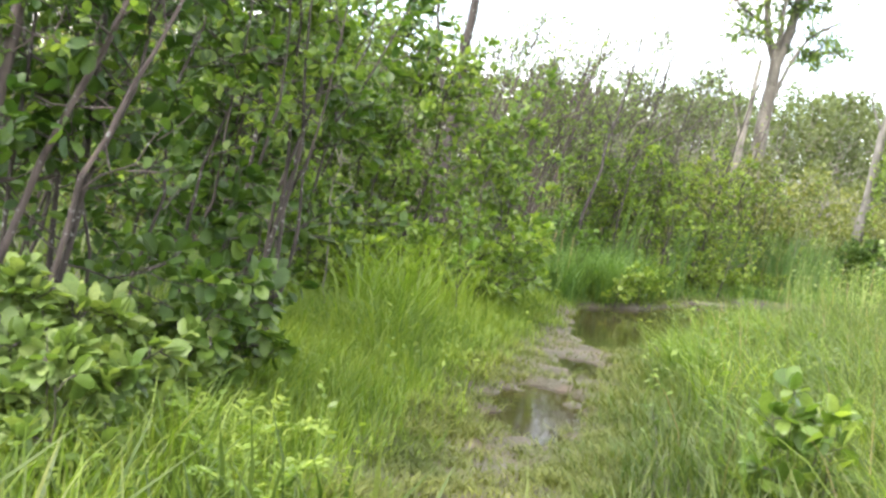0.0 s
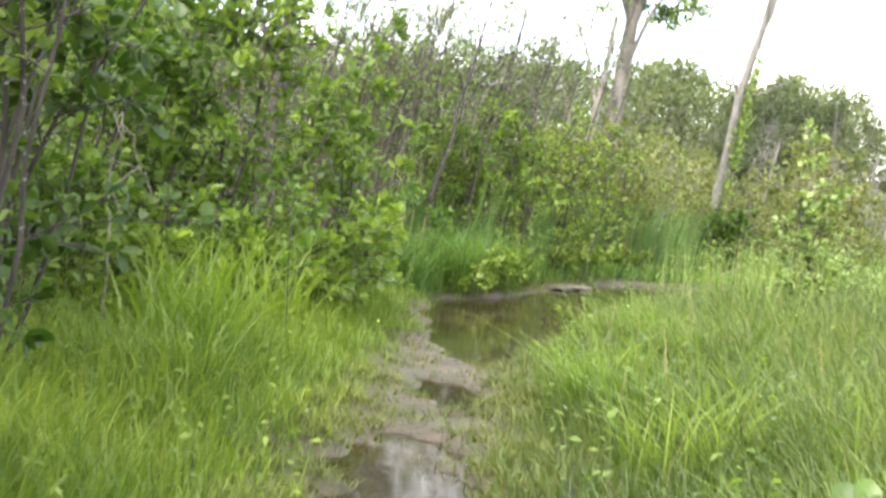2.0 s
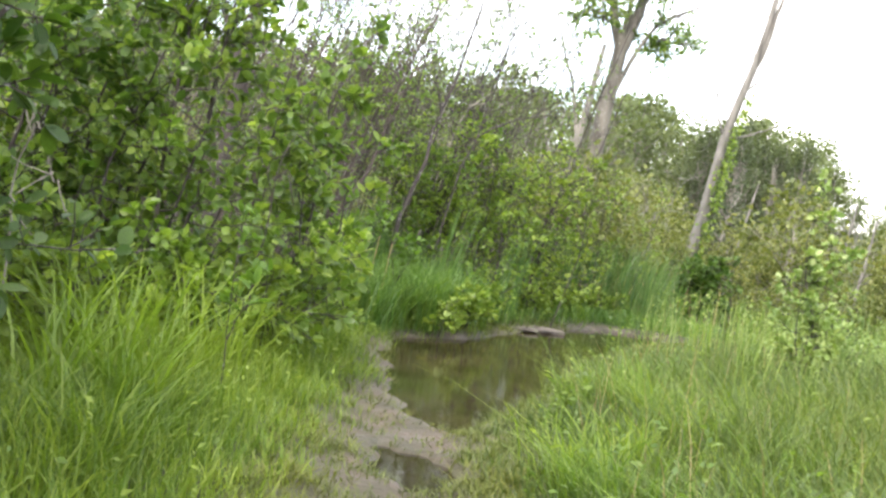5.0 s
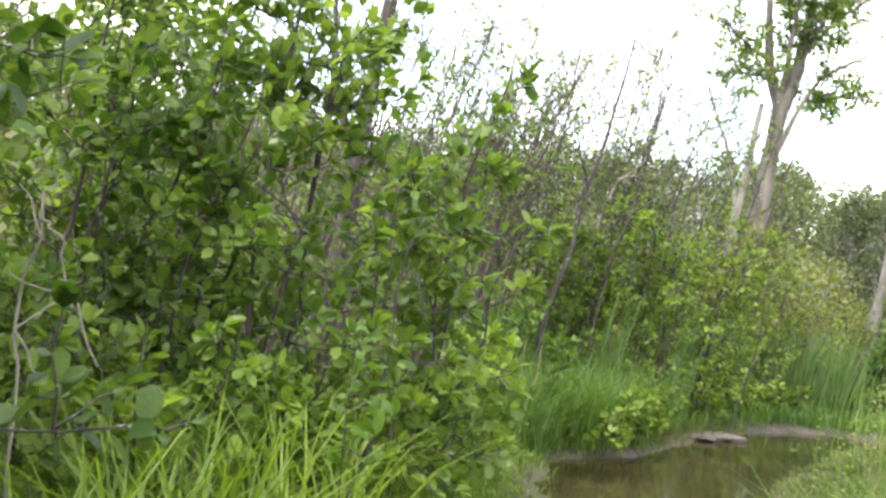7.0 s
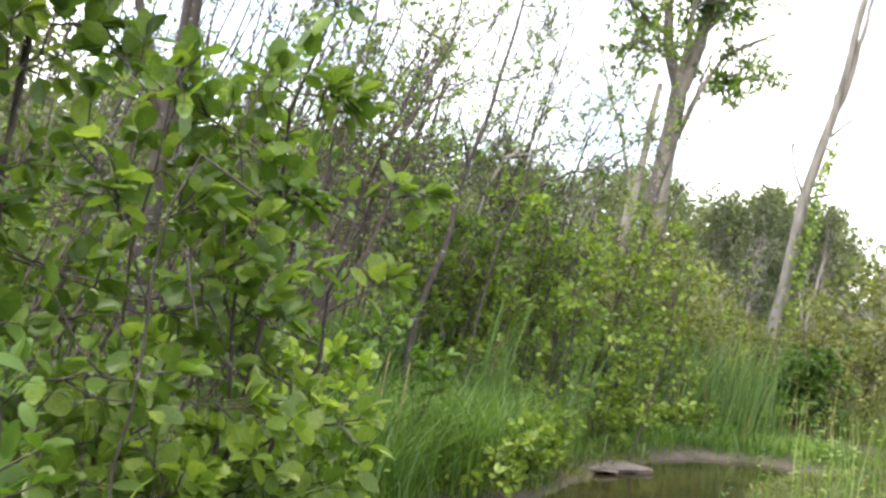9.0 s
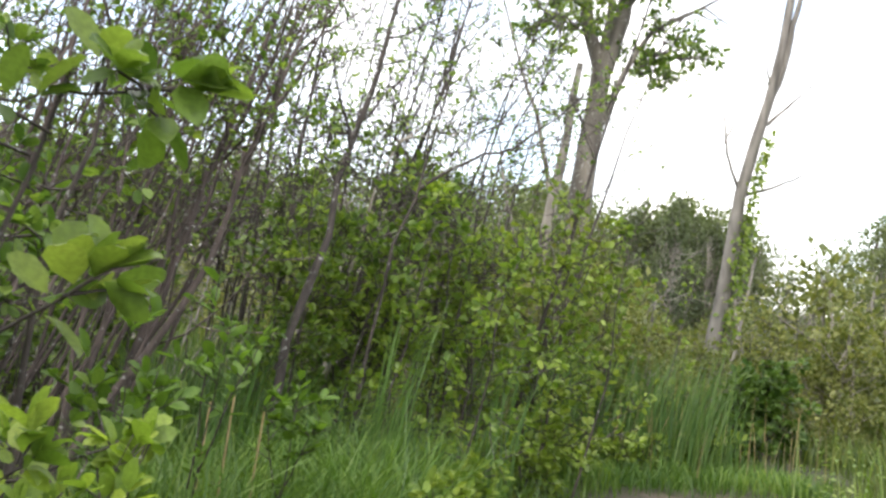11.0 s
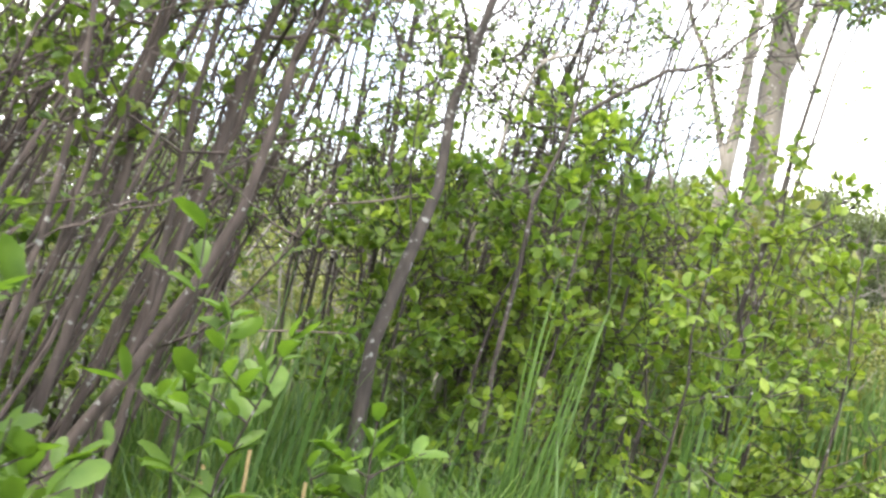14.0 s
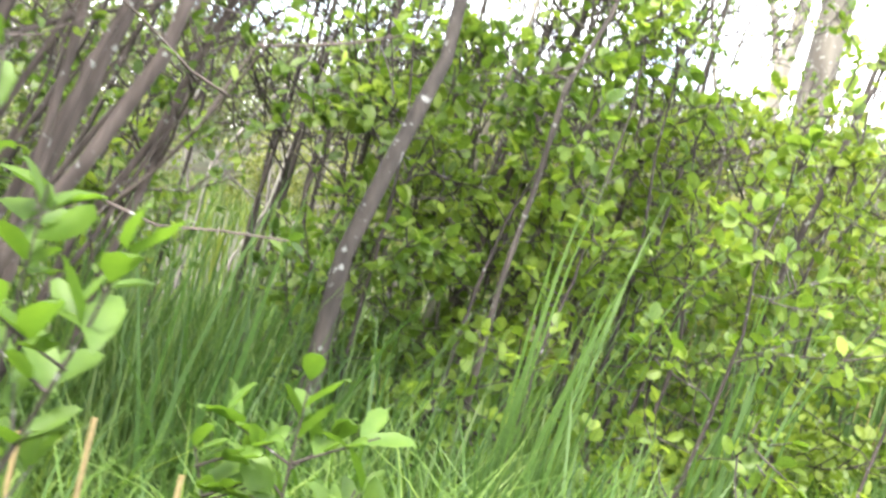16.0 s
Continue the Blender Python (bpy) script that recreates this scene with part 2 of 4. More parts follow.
def settle(root):
    """Turns the parts' places from the world's into the thing's own."""
    for c in root.children:
        c.matrix_parent_inverse = Matrix.Translation(-root.location)
    return root


def twig_leaves(rng, leaves, line, spacing, length, share=(0.15, 1.0), droop=0.15, wide=0.72, tuft=3):
    total = np.linalg.norm(np.diff(line, axis=0), axis=1).sum()
    k = max(2, int(total * (share[1] - share[0]) / spacing))
    t = np.sort(rng.uniform(share[0], share[1], k))
    foot = along(line, t)
    d = unit(line[-1] - line[0])
    out = unit(np.cross(d, rng.normal(0, 1, (k, 3))))
    way = unit(out + 0.5 * d + np.array([0, 0, -droop]) + rng.normal(0, 0.15, (k, 3)))
    face = unit(np.array([0, 0, 1.0]) + rng.normal(0, 0.75, (k, 3)))
    size = length * rng.uniform(0.6, 1.15, k)
    leaves.add(foot + way * 0.012, way, face, size, size * wide * rng.uniform(0.8, 1.15, k))
    if tuft:
        way = unit(d + rng.normal(0, 0.5, (tuft, 3)))
        size = length * rng.uniform(0.7, 1.2, tuft)
        leaves.add(np.repeat(line[-1:], tuft, 0), way, unit(np.array([0, 0, 1.0]) + rng.normal(0, 0.5, (tuft, 3))), size, size * wide)


def stem_with_leaves(rng, wood, leaves, line, r0, branches, reach, spacing, leaf, leafy=(0.25, 1.0), rise=0.5, twigs=4, taper=0.25, toward=(0, 0, 0), sides=6):
    """A stem, its branches and twigs, and the leaves along them."""
    wood.limb(line, r0, r0 * taper, sides, 0.08, rng)
    for t in np.sort(rng.uniform(leafy[0], 0.98, branches)):
        p = along(line, [t])[0]
        d = unit(rng.normal(0, 1, 3) * (1, 1, 0.3) + np.array([0, 0, rise]) + np.asarray(toward, float))
        far = reach * rng.uniform(0.5, 1.2) * (1.1 - 0.6 * t)
        b = bent(rng, p, p + d * far, 5, 0.04, 0.08)
        wood.limb(b, r0 * (0.42 - 0.2 * t), 0.0032, 4)
        twig_leaves(rng, leaves, b, spacing, leaf, (0.3, 1.0))
        for u in rng.uniform(0.25, 0.95, twigs):
            q = along(b, [u])[0]
            e = unit(d * 0.6 + rng.normal(0, 0.7, 3) + np.array([0, 0, 0.25]))
            c = bent(rng, q, q + e * far * rng.uniform(0.25, 0.5), 4, 0.03, 0.08)
            wood.limb(c, 0.005, 0.0028, 3)
            twig_leaves(rng, leaves, c, spacing, leaf)


def shrub(name, seed, stems, label, category="shrub", leaf=0.075, branches=12, reach=0.7, spacing=0.045, leafy=(0.2, 1.0), material=None, bark=None, radius=0.018, twigs=4, rise=0.5, toward=(0, 0, 0), group=""):
    """stems: feet and tops. Every stem is a part; the leaves are one part."""
    rng = np.random.default_rng(seed)
    root = thing(name, stems[0][0], label, category, group)
    for foot, top in stems:
        wood, leaves = Wood(), Leaves()
        line = bent(rng, foot, top, 8, -0.03, 0.05)
        stem_with_leaves(rng, wood, leaves, line, radius * rng.uniform(0.7, 1.3), branches, reach, spacing, leaf, leafy, rise, twigs, toward=toward)
        leaves.mesh("foliage", material or ALDER, wood.mesh("stem", bark or BARK, root))
    return settle(root)


def blade_shapes(rng, feet, height, width, lean, bow, segments, heading):
    """Bowed, tapering blades from their feet: points, quads and tips."""
    k = len(feet)
    h = height * rng.uniform(0.55, 1.15, k)
    a = rng.uniform(0, 2 * np.pi, k)
    out = np.stack([np.cos(a), np.sin(a), 0 * a], -1)
    tip = out * (lean * rng.uniform(0.2, 1.6, k) * h)[:, None]
    if heading is not None:
        tip += np.asarray(heading, float) * h[:, None]
    turn = a + np.pi / 2 + rng.normal(0, 0.5, k)
    side = np.stack([np.cos(turn), np.sin(turn), 0 * a], -1) * (0.5 * width * rng.uniform(0.7, 1.3, k))[:, None]
    s = np.linspace(0, 1, segments + 1)
    fat = np.array([0.75, 1.0, 0.75, 0.45, 0.3])[: segments]
    rings = []
    for n_, u in enumerate(s):
        c = feet + tip * (u ** 1.8) + np.array([0, 0, 1.0]) * (h * (u - bow * 0.5 * u ** 3))[:, None]
        if n_ < segments:
            rings += [c - side * fat[n_], c + side * fat[n_]]
        else:
            rings.append(c)
    v = np.stack(rings, 1)
    w = v.shape[1]
    off = (np.arange(k) * w)[:, None, None]
    quads = np.array([(2 * i, 2 * i + 1, 2 * i + 3, 2 * i + 2) for i in range(segments - 1)])
    tris = np.array([(w - 3, w - 2, w - 1)])
    return v.reshape(-1, 3), [(off + quads[None]).reshape(-1, 4), (off + tris[None]).reshape(-1, 3)]


def blades(name, seed, feet, height, width, lean, material, label, category, bow=0.35, segments=3, heading=None):
    """Grass beyond counting, joined into one sheet of growth."""
    v, f = blade_shapes(np.random.default_rng(seed), feet, height, width, lean, bow, segments, heading)
    return tagged(link_mesh(name, v, f, material, None, "", True), label, category, "", "stuff")


def blade_fan(name, seed, x, y, count, height, width, lean, material, label, category, bow=0.1, heading=(0.14, 0, 0), group=""):
    """One plant of few broad blades, each a part."""
    rng = np.random.default_rng(seed)
    root = thing(name, (x, y, float(height_at(x, y))), label, category, group)
    for _ in range(count):
        foot = np.array([[x, y, float(height_at(x, y)) - 0.01]]) + rng.normal(0, 1, (1, 3)) * (0.07, 0.07, 0)
        v, f = blade_shapes(rng, foot, height, width, lean, bow, 4, heading)
        link_mesh("blade", v, f, material, root, "", True)
    return settle(root)


# ---- the lie of the land
def interp_edges(y, table):
    t = np.array(table)
    return np.interp(y, t[:, 0], t[:, 1])


PATH_LEFT = [(-8, -0.9), (0, -0.6), (5, -0.33), (7.3, -0.04), (9.5, 0.33), (11.5, 0.78), (13.5, 1.08), (15.5, 1.4), (16.3, 2.25), (17, 2.75), (18.2, 3.3), (20.2, 5.3), (21, 6.4), (30, 9.5)]
PATH_RIGHT = [(-8, 0.6), (0, 0.6), (5.3, 0.75), (7.3, 1.12), (9.5, 1.55), (11.5, 2.15), (13, 2.75), (15.5, 3.95), (18, 5.5), (19.5, 6.8), (21, 7.2), (30, 11.0)]
POOL_LEFT = [(10.9, 1.5), (11.2, 1.36), (11.7, 1.26), (12.5, 1.22), (13.7, 1.32), (14.8, 1.4), (15.8, 1.7), (16.5, 2.55), (17.2, 3.0), (18.0, 3.5), (19.3, 4.5), (20.0, 5.3), (20.4, 6.2)]
POOL_RIGHT = [(10.9, 1.52), (11.2, 1.72), (11.8, 2.1), (12.4, 2.5), (14.0, 3.12), (15.7, 3.88), (17, 4.6), (18.6, 5.6), (19.5, 6.4), (20.0, 6.6), (20.4, 6.3)]


def soft_step(a, b, x):
    t = np.clip((x - a) / (b - a), 0, 1)
    return t * t * (3 - 2 * t)


def wave(x, y, s, k):
    """Cheap smooth unevenness."""
    return (np.sin(x * s + 1.7 * k) * np.cos(y * s * 1.13 + 0.9 * k) + 0.6 * np.sin(x * s * 2.3 + y * s * 1.7 + k) + 0.4 * np.cos(y * s * 3.1 - x * s * 2.9 + 2 * k)) / 2


def path_share(x, y):
    """1 on the trodden path, 0 off it."""
    wob = 0.2 * wave(x, y, 2.2, 3) + 0.08 * wave(x, y, 7.0, 1)
    a = soft_step(-0.25, 0.3, x + wob - interp_edges(y, PATH_LEFT))
    b = soft_step(-0.25, 0.4, interp_edges(y, PATH_RIGHT) - x + wob)
    return a * b * soft_step(20.5, 20.05, y)


def pool_share(x, y):
    wob = 0.09 * wave(x, y, 2.6, 5) + 0.035 * wave(x, y, 6.0, 3)
    inside = soft_step(10.9, 11.3, y) * soft_step(20.4, 20.1, y)
    a = soft_step(-0.05, 0.25, x + wob - interp_edges(y, POOL_LEFT)) * soft_step(-0.05, 0.25, interp_edges(y, POOL_RIGHT) - x + wob) * inside
    small = soft_step(1.15, 0.6, np.hypot((x - 0.62 - 0.08 * (y - 7.6)) / 0.42, (y - 7.6) / 1.1) + 0.5 * wave(x, y, 6, 2))
    link = soft_step(1.1, 0.5, np.hypot((x - 1.14) / 0.27, (y - 9.95) / 0.65) + 0.6 * wave(x, y, 6, 4))
    return np.maximum(a, np.maximum(small, link))


def height_at(x, y):
    x, y = np.asarray(x, float), np.asarray(y, float)
    p, w = path_share(x, y), pool_share(x, y)
    z = 0.05 + 0.04 * (1 - 0.75 * p) * wave(x, y, 1.1, 1) - 0.05 * p + 0.012 * p * wave(x, y, 6.0, 7) + 0.006 * p * wave(x, y, 17.0, 2) - 0.09 * w
    far = np.hypot(x, y - 10)
    return z + 5.0 * soft_step(55, 140, far) + 10 * soft_step(140, 500, far)


def spaced(lo, hi, step, reach):
    """Even near coordinates that widen with distance."""
    core = list(np.arange(lo, hi, step))
    s, v = step, hi
    while v < reach:
        core.append(v)
        s *= 1.25
        v += s
    s, v = step, lo
    while v > -reach:
        s *= 1.25
        v -= s
        core.insert(0, v)
    return np.array(core)


gx, gy = spaced(-0.6, 6.9, 0.042, 1500.0), spaced(4.6, 21.0, 0.052, 1500.0)
mx, my = np.meshgrid(gx, gy)
gv = np.stack([mx, my, height_at(mx, my)], -1).reshape(-1, 3)
gi = np.arange((len(gy) - 1) * len(gx)).reshape(len(gy) - 1, len(gx))[:, :-1].ravel()
ground = link_mesh("ground", gv, [np.stack([gi, gi + 1, gi + 1 + len(gx), gi + len(gx)], -1)], GROUND, smooth=True)
mud = ground.data.attributes.new("mud", "FLOAT", "POINT")
mud.data.foreach_set("value", path_share(gv[:, 0], gv[:, 1]).astype(np.float32))
tagged(ground, "boggy ground with a trodden muddy path", "ground", "", "structure")


def pool(name, x0, x1, y0, y1, label):
    xs, ys = np.linspace(x0, x1, 60), np.linspace(y0, y1, 90)
    a, b = np.meshgrid(xs, ys)
    keep = height_at(a, b) < 0.0
    v = np.stack([a, b, np.full_like(a, -0.03)], -1).reshape(-1, 3)
    i = np.arange(89 * 60).reshape(89, 60)[:, :-1].ravel()
    f = np.stack([i, i + 1, i + 61, i + 60], -1)
    f = f[keep.ravel()[f].any(1)]
    return tagged(link_mesh(name, v, [f], WATER, smooth=True), label, "water", "", "structure")


pool("water", 0.0, 7.2, 6.2, 21.0, "shallow muddy puddle water on the path")
# ---- grass and reeds
grs = np.random.default_rng(11)


def scatter(count, x0, x1, y0, y1, keep):
    x, y = grs.uniform(x0, x1, count), grs.uniform(y0, y1, count)
    m = keep(x, y) > grs.uniform(0, 1, count)
    x, y = x[m], y[m]
    return np.stack([x, y, height_at(x, y) - 0.01], -1)


def off_path(x, y):
    return 1 - path_share(x, y)


def clumped(x, y, s, k):
    return np.clip(0.55 + 0.6 * wave(x, y, s, k), 0, 1)


def left_bank(x, y):
    return off_path(x, y) * (x < interp_edges(y, PATH_LEFT) + 0.3) * np.clip(1.3 + 0.45 * (x - interp_edges(y, PATH_LEFT)), 0.25, 1)


def right_meadow(x, y):
    return off_path(x, y) * (x > interp_edges(y, PATH_RIGHT) - 0.3)


near_left = scatter(100000, -2.6, 3.4, 3.4, 17.5, left_bank)
edge = interp_edges(near_left[:, 1], PATH_LEFT) - near_left[:, 0]
blades("bank_grass", 1, near_left, (0.14 + 0.4 * np.clip(edge / 0.8, 0, 1)) * (1 + 0.3 * wave(near_left[:, 0], near_left[:, 1], 2.7, 6)), 0.0075, 0.5, GRASS_LUSH, "lush bright green grass on the bank beside the path", "grass", 0.4)
tufts = np.concatenate([c + grs.normal(0, 1, (90, 3)) * (0.1, 0.1, 0) for c in scatter(80, -1.6, 1.6, 5.5, 15.0, lambda x, y: left_bank(x, y) * (x < interp_edges(y, PATH_LEFT) - 0.55))])
blades("sedge_tufts", 2, tufts, grs.uniform(0.5, 0.85, len(tufts)), 0.011, 0.7, GRASS_LUSH, "tall arching sedge tufts on the bank", "grass", 0.55, 4)
near_right = scatter(150000, 0.6, 11.5, 3.2, 21.5, lambda x, y: right_meadow(x, y) * np.clip(1.25 - 0.05 * (y - 3), 0.35, 1) * soft_step(11.5, 8.5, x))
edge = near_right[:, 0] - interp_edges(near_right[:, 1], PATH_RIGHT)
blades("meadow_grass", 3, near_right, (0.16 + 0.5 * np.clip(edge / 1.4, 0, 1) + 0.3 * np.clip((edge - 1.2) / 2.5, 0, 1)) * (1 + 0.3 * wave(near_right[:, 0], near_right[:, 1], 2.1, 8)) * (1 - 0.45 * np.clip((near_right[:, 1] - 13) / 5, 0, 1)), 0.0078, 0.55, GRASS, "tall soft meadow grass beside the path", "grass", 0.4, 3, (-0.12, -0.02, 0))
seeds = scatter(900, 1.2, 9.0, 4.0, 18.0, lambda x, y: right_meadow(x, y) * (x > interp_edges(y, PATH_RIGHT) + 0.4))
blades("seed_stalks", 4, seeds, 0.85, 0.005, 0.3, STRAW, "thin tan seed stalks among the meadow grass", "grass", 0.2, 3, (-0.1, 0, 0))
rich = np.concatenate([c + grs.normal(0, 1, (110, 3)) * (0.12, 0.12, 0) for c in scatter(130, 1.4, 6.0, 4.5, 13.5, lambda x, y: right_meadow(x, y) * (x > interp_edges(y, PATH_RIGHT) + 0.3))])
blades("meadow_tufts", 16, rich, grs.uniform(0.5, 0.85, len(rich)), 0.009, 0.75, GRASS_LUSH, "arching green grass tufts in the meadow", "grass", 0.55, 4, (-0.15, -0.05, 0))
front = np.concatenate([c + grs.normal(0, 1, (45, 3)) * (0.1, 0.1, 0) for c in scatter(150, 0.8, 3.3, 15.2, 17.6, lambda x, y: off_path(x, y) * (x < interp_edges(y, PATH_LEFT) - 0.05))])
blades("shore_tufts", 17, front, grs.uniform(0.6, 1.05, len(front)), 0.012, 0.6, MARSH, "arching bright grass tufts by the puddle", "grass", 0.5, 4)
tall = np.concatenate([c + grs.normal(0, 1, (14, 3)) * (0.12, 0.12, 0) for c in scatter(16, 2.0, 8.0, 6.0, 19.0, lambda x, y: right_meadow(x, y) * (x > interp_edges(y, PATH_RIGHT) + 0.2))])
blades("iris_blades", 5, tall, 0.85, 0.018, 0.2, GRASS_LUSH, "clumps of broad upright green blades in the meadow", "grass", 0.2, 3)
ty, tu = grs.uniform(3.6, 19.5, 170000), grs.uniform(-0.15, 1.15, 170000)
tx = interp_edges(ty, PATH_LEFT) * (1 - tu) + interp_edges(ty, PATH_RIGHT) * tu
tm = grs.uniform(0, 1, 170000) < clumped(tx, ty, 3.3, 2) * clumped(tx, ty, 9.0, 6) * (1 - np.where(tu > 0.72, 0.8, 0.97) * pool_share(tx, ty)) * np.clip(0.3 + np.abs(tu - 0.5) * 1.6, 0, 1) * np.where((ty > 10.2) & (ty < 15.5) & (tu < 0.5), 0.3, 1.0) * np.where(ty < 7.2, 2.2, 1.0)
trod = np.stack([tx, ty, height_at(tx, ty) - 0.01], -1)[tm]
blades("trodden_grass", 6, trod, 0.06 + 0.09 * np.abs(tu[tm] - 0.5), 0.007, 1.1, GRASS_TRODDEN, "short trodden olive grass on the muddy path", "grass", 0.3, 2)
shore = scatter(60000, -2.0, 7.5, 15.0, 23.5, lambda x, y: off_path(x, y) * ((x < interp_edges(y, PATH_LEFT) + 0.2) | (y > 20.1)) * np.maximum(clumped(x, y, 2.0, 4), 0.75 * (y > 20.1)) * np.clip((x - 0.7) / 0.6, 0.04, 1))
blades("shore_grass", 7, shore, (0.62 + 0.18 * wave(shore[:, 0], shore[:, 1], 3.0, 5)) * (1 - 0.5 * soft_step(2.9, 3.8, shore[:, 0])), 0.012, 0.55, MARSH, "thick green grass at the edge of the puddle", "grass", 0.35)
bed = scatter(5200, 0.7, 2.8, 17.1, 19.4, lambda x, y: off_path(x, y) * (x < interp_edges(y, PATH_LEFT) - 0.1) * clumped(x, y, 2.6, 3) * np.clip((y - 17.0) / 1.0, 0.1, 1))
blades("reed_blades", 8, bed, (1.35 - 0.45 * np.clip(bed[:, 0] - 1.5, 0, 1)) * grs.uniform(0.55, 1.05, len(bed)), 0.015, 0.3, REED, "dense upright dark green cattail blades under the shrubs", "reeds", 0.1, 4, (0.1, 0, 0))
for k, (x, y, n_) in enumerate([(2.42, 17.65, 24), (2.55, 17.8, 18), (1.35, 17.3, 8), (3.3, 18.2, 12), (3.55, 18.6, 12)]):
    blade_fan("cattail", 400 + k, x, y, n_, 1.6, 0.02, 0.17, REED, "fan of tall broad cattail blades", "cattail", group="cattails under the shrubs")
for k, (x, y) in enumerate([(-0.85, 10.0), (-0.6, 10.3), (-0.4, 9.95), (-0.95, 10.5), (-0.25, 10.55), (-0.65, 9.6), (-0.05, 10.9), (-0.45, 9.4), (-0.8, 9.2)]):
    blade_fan("sedge_tuft", 420 + k, x, y, 34, 1.25, 0.016, 0.6, GRASS_LUSH, "arching tuft of long sedge blades on the bank", "sedge", 0.6, (0, 0, 0), "sedge tufts on the bank")
bed2 = scatter(4600, 3.9, 6.9, 20.9, 23.0, lambda x, y: off_path(x, y) * clumped(x, y, 1.7, 9) * clumped(x, y, 3.9, 1))
blades("reed_bed", 9, bed2, 1.4, 0.014, 0.2, REED, "bed of tall cattail blades behind the puddle", "reeds", 0.12, 4, (0.14, 0, 0))
dry = scatter(170, 3.0, 8.0, 20.6, 23.0, off_path)
blades("dry_reeds", 10, dry, 1.0, 0.008, 0.2, STRAW, "dry tan reed stalks left from last year", "reeds", 0.1, 3)
field = scatter(100000, -14, 18, -8, 24, lambda x, y: off_path(x, y) * ((x > 8.6) | (y < 4.2) | (x < -2.2)) * np.where(x < -2.2, 0.5, 1.0))
blades("field_grass", 19, field, 0.6, 0.018, 0.45, GRASS, "rough grass all round the path", "grass", 0.35, 2)
far_field = scatter(34000, -30, 60, 19, 70, lambda x, y: off_path(x, y) * ((y > 23) | (x > 8.0)))
blades("far_grass", 12, far_field, 0.9, 0.045, 0.3, GRASS, "rough marsh grass reaching to the woods", "grass", 0.3, 2)

# ---- alder shrubs on the bank


def herb_patch(name, seed, feet, height, leaf, material, label):
    """Small leafy herbs standing among the grass."""
    rng = np.random.default_rng(seed)
    leaves = Leaves(True)
    k = len(feet)
    leaves.add(feet, np.array([0, 0, 1.0]) + rng.normal(0, 0.05, (k, 3)), rng.normal(0, 1, (k, 3)) * (1, 1, 0.05), height * rng.uniform(0.8, 1.1, k), 0.014)
    for t in np.linspace(0.25, 1.0, 9):
        a = rng.uniform(0, 2 * np.pi, k)
        p = feet + np.stack([rng.normal(0, 0.01, k), rng.normal(0, 0.01, k), height * t * rng.uniform(0.85, 1.0, k)], -1)
        way = np.stack([np.cos(a), np.sin(a), rng.uniform(-0.2, 0.7, k)], -1)
        size = leaf * rng.uniform(0.6, 1.2, k)
        leaves.add(p, way, unit(np.array([0, 0, 1.0]) + rng.normal(0, 0.4, (k, 3))), size, size * 0.55)
    return tagged(leaves.mesh(name, material), label, "plants", "", "stuff")


herb_patch("bank_herbs", 13, scatter(1000, -2.2, 3.2, 3.6, 17.5, lambda x, y: left_bank(x, y) * clumped(x, y, 2.2, 1)), 0.48, 0.055, SPRING, "small yellow-green herbs among the bank grass")
herb_patch("meadow_herbs", 14, scatter(750, 0.8, 9.5, 3.6, 19.0, lambda x, y: right_meadow(x, y) * clumped(x, y, 1.3, 4)), 0.65, 0.065, ALDER, "small leafy herbs among the meadow grass")
herb_patch("shore_weeds", 20, scatter(700, 0.8, 3.3, 15.2, 17.8, lambda x, y: off_path(x, y) * (x < interp_edges(y, PATH_LEFT))), 0.4, 0.07, ALDER, "leafy weeds among the shore grass")
mixed_in = scatter(1500, 0.9, 3.4, 15.3, 18.0, lambda x, y: off_path(x, y) * (x < interp_edges(y, PATH_LEFT)) * clumped(x, y, 4.0, 3))
blades("shore_blades", 21, mixed_in, 0.8, 0.018, 0.25, REED, "broad dark blades among the shore grass", "grass", 0.25, 4, (0.06, 0, 0))
herb_patch("meadow_weeds", 15, scatter(2200, 4.6, 9.5, 11.5, 16.5, lambda x, y: right_meadow(x, y) * clumped(x, y, 1.5, 7) ** 2), 1.0, 0.05, PALE, "taller pale-leaved weeds in the meadow")
prng = np.random.default_rng(5)


def clump_stems(count, x0, x1, y0, y1, h0, h1, lean=(0.45, 0.0), spread=0.35):
    out = []
    for _ in range(count):
        x, y = prng.uniform(x0, x1), prng.uniform(y0, y1)
        h = prng.uniform(h0, h1)
        out.append(((x, y, float(height_at(x, y)) - 0.03), (x + lean[0] * h / 2.5 + prng.normal(0, spread), y + lean[1] + prng.normal(0, spread), h)))
    return out


G1 = "alder thicket beside the path"
shrub("alder_shrub", 21, clump_stems(7, -2.7, -1.8, 5.0, 6.2, 2.4, 3.4, (0.35, 0), 0.25), "dense dark green alder shrub with broad round leaves", leaf=0.095, branches=14, reach=0.75, material=ALDER_DARK, group=G1)
shrub("alder_shrub", 22, clump_stems(9, -2.3, -1.5, 6.4, 8.2, 2.4, 3.4, (0.4, 0), 0.25), "dense dark green alder shrub with many dark stems", leaf=0.095, branches=14, reach=0.7, material=ALDER_DARK, group=G1)
shrub("alder_shrub", 23, clump_stems(10, -3.0, -1.8, 8.6, 10.8, 2.7, 3.6, (0.2, 0), 0.25), "leafy green alder shrub behind the grassy bank", leaf=0.09, branches=17, reach=0.75, leafy=(0.16, 1.0), group=G1)
shrub("alder_shrub", 24, clump_stems(8, -4.2, -2.8, 5.5, 10.0, 3.2, 4.4), "tall alder shrub at the back of the thicket", leaf=0.076, branches=14, reach=0.8, material=ALDER_DARK, group=G1)
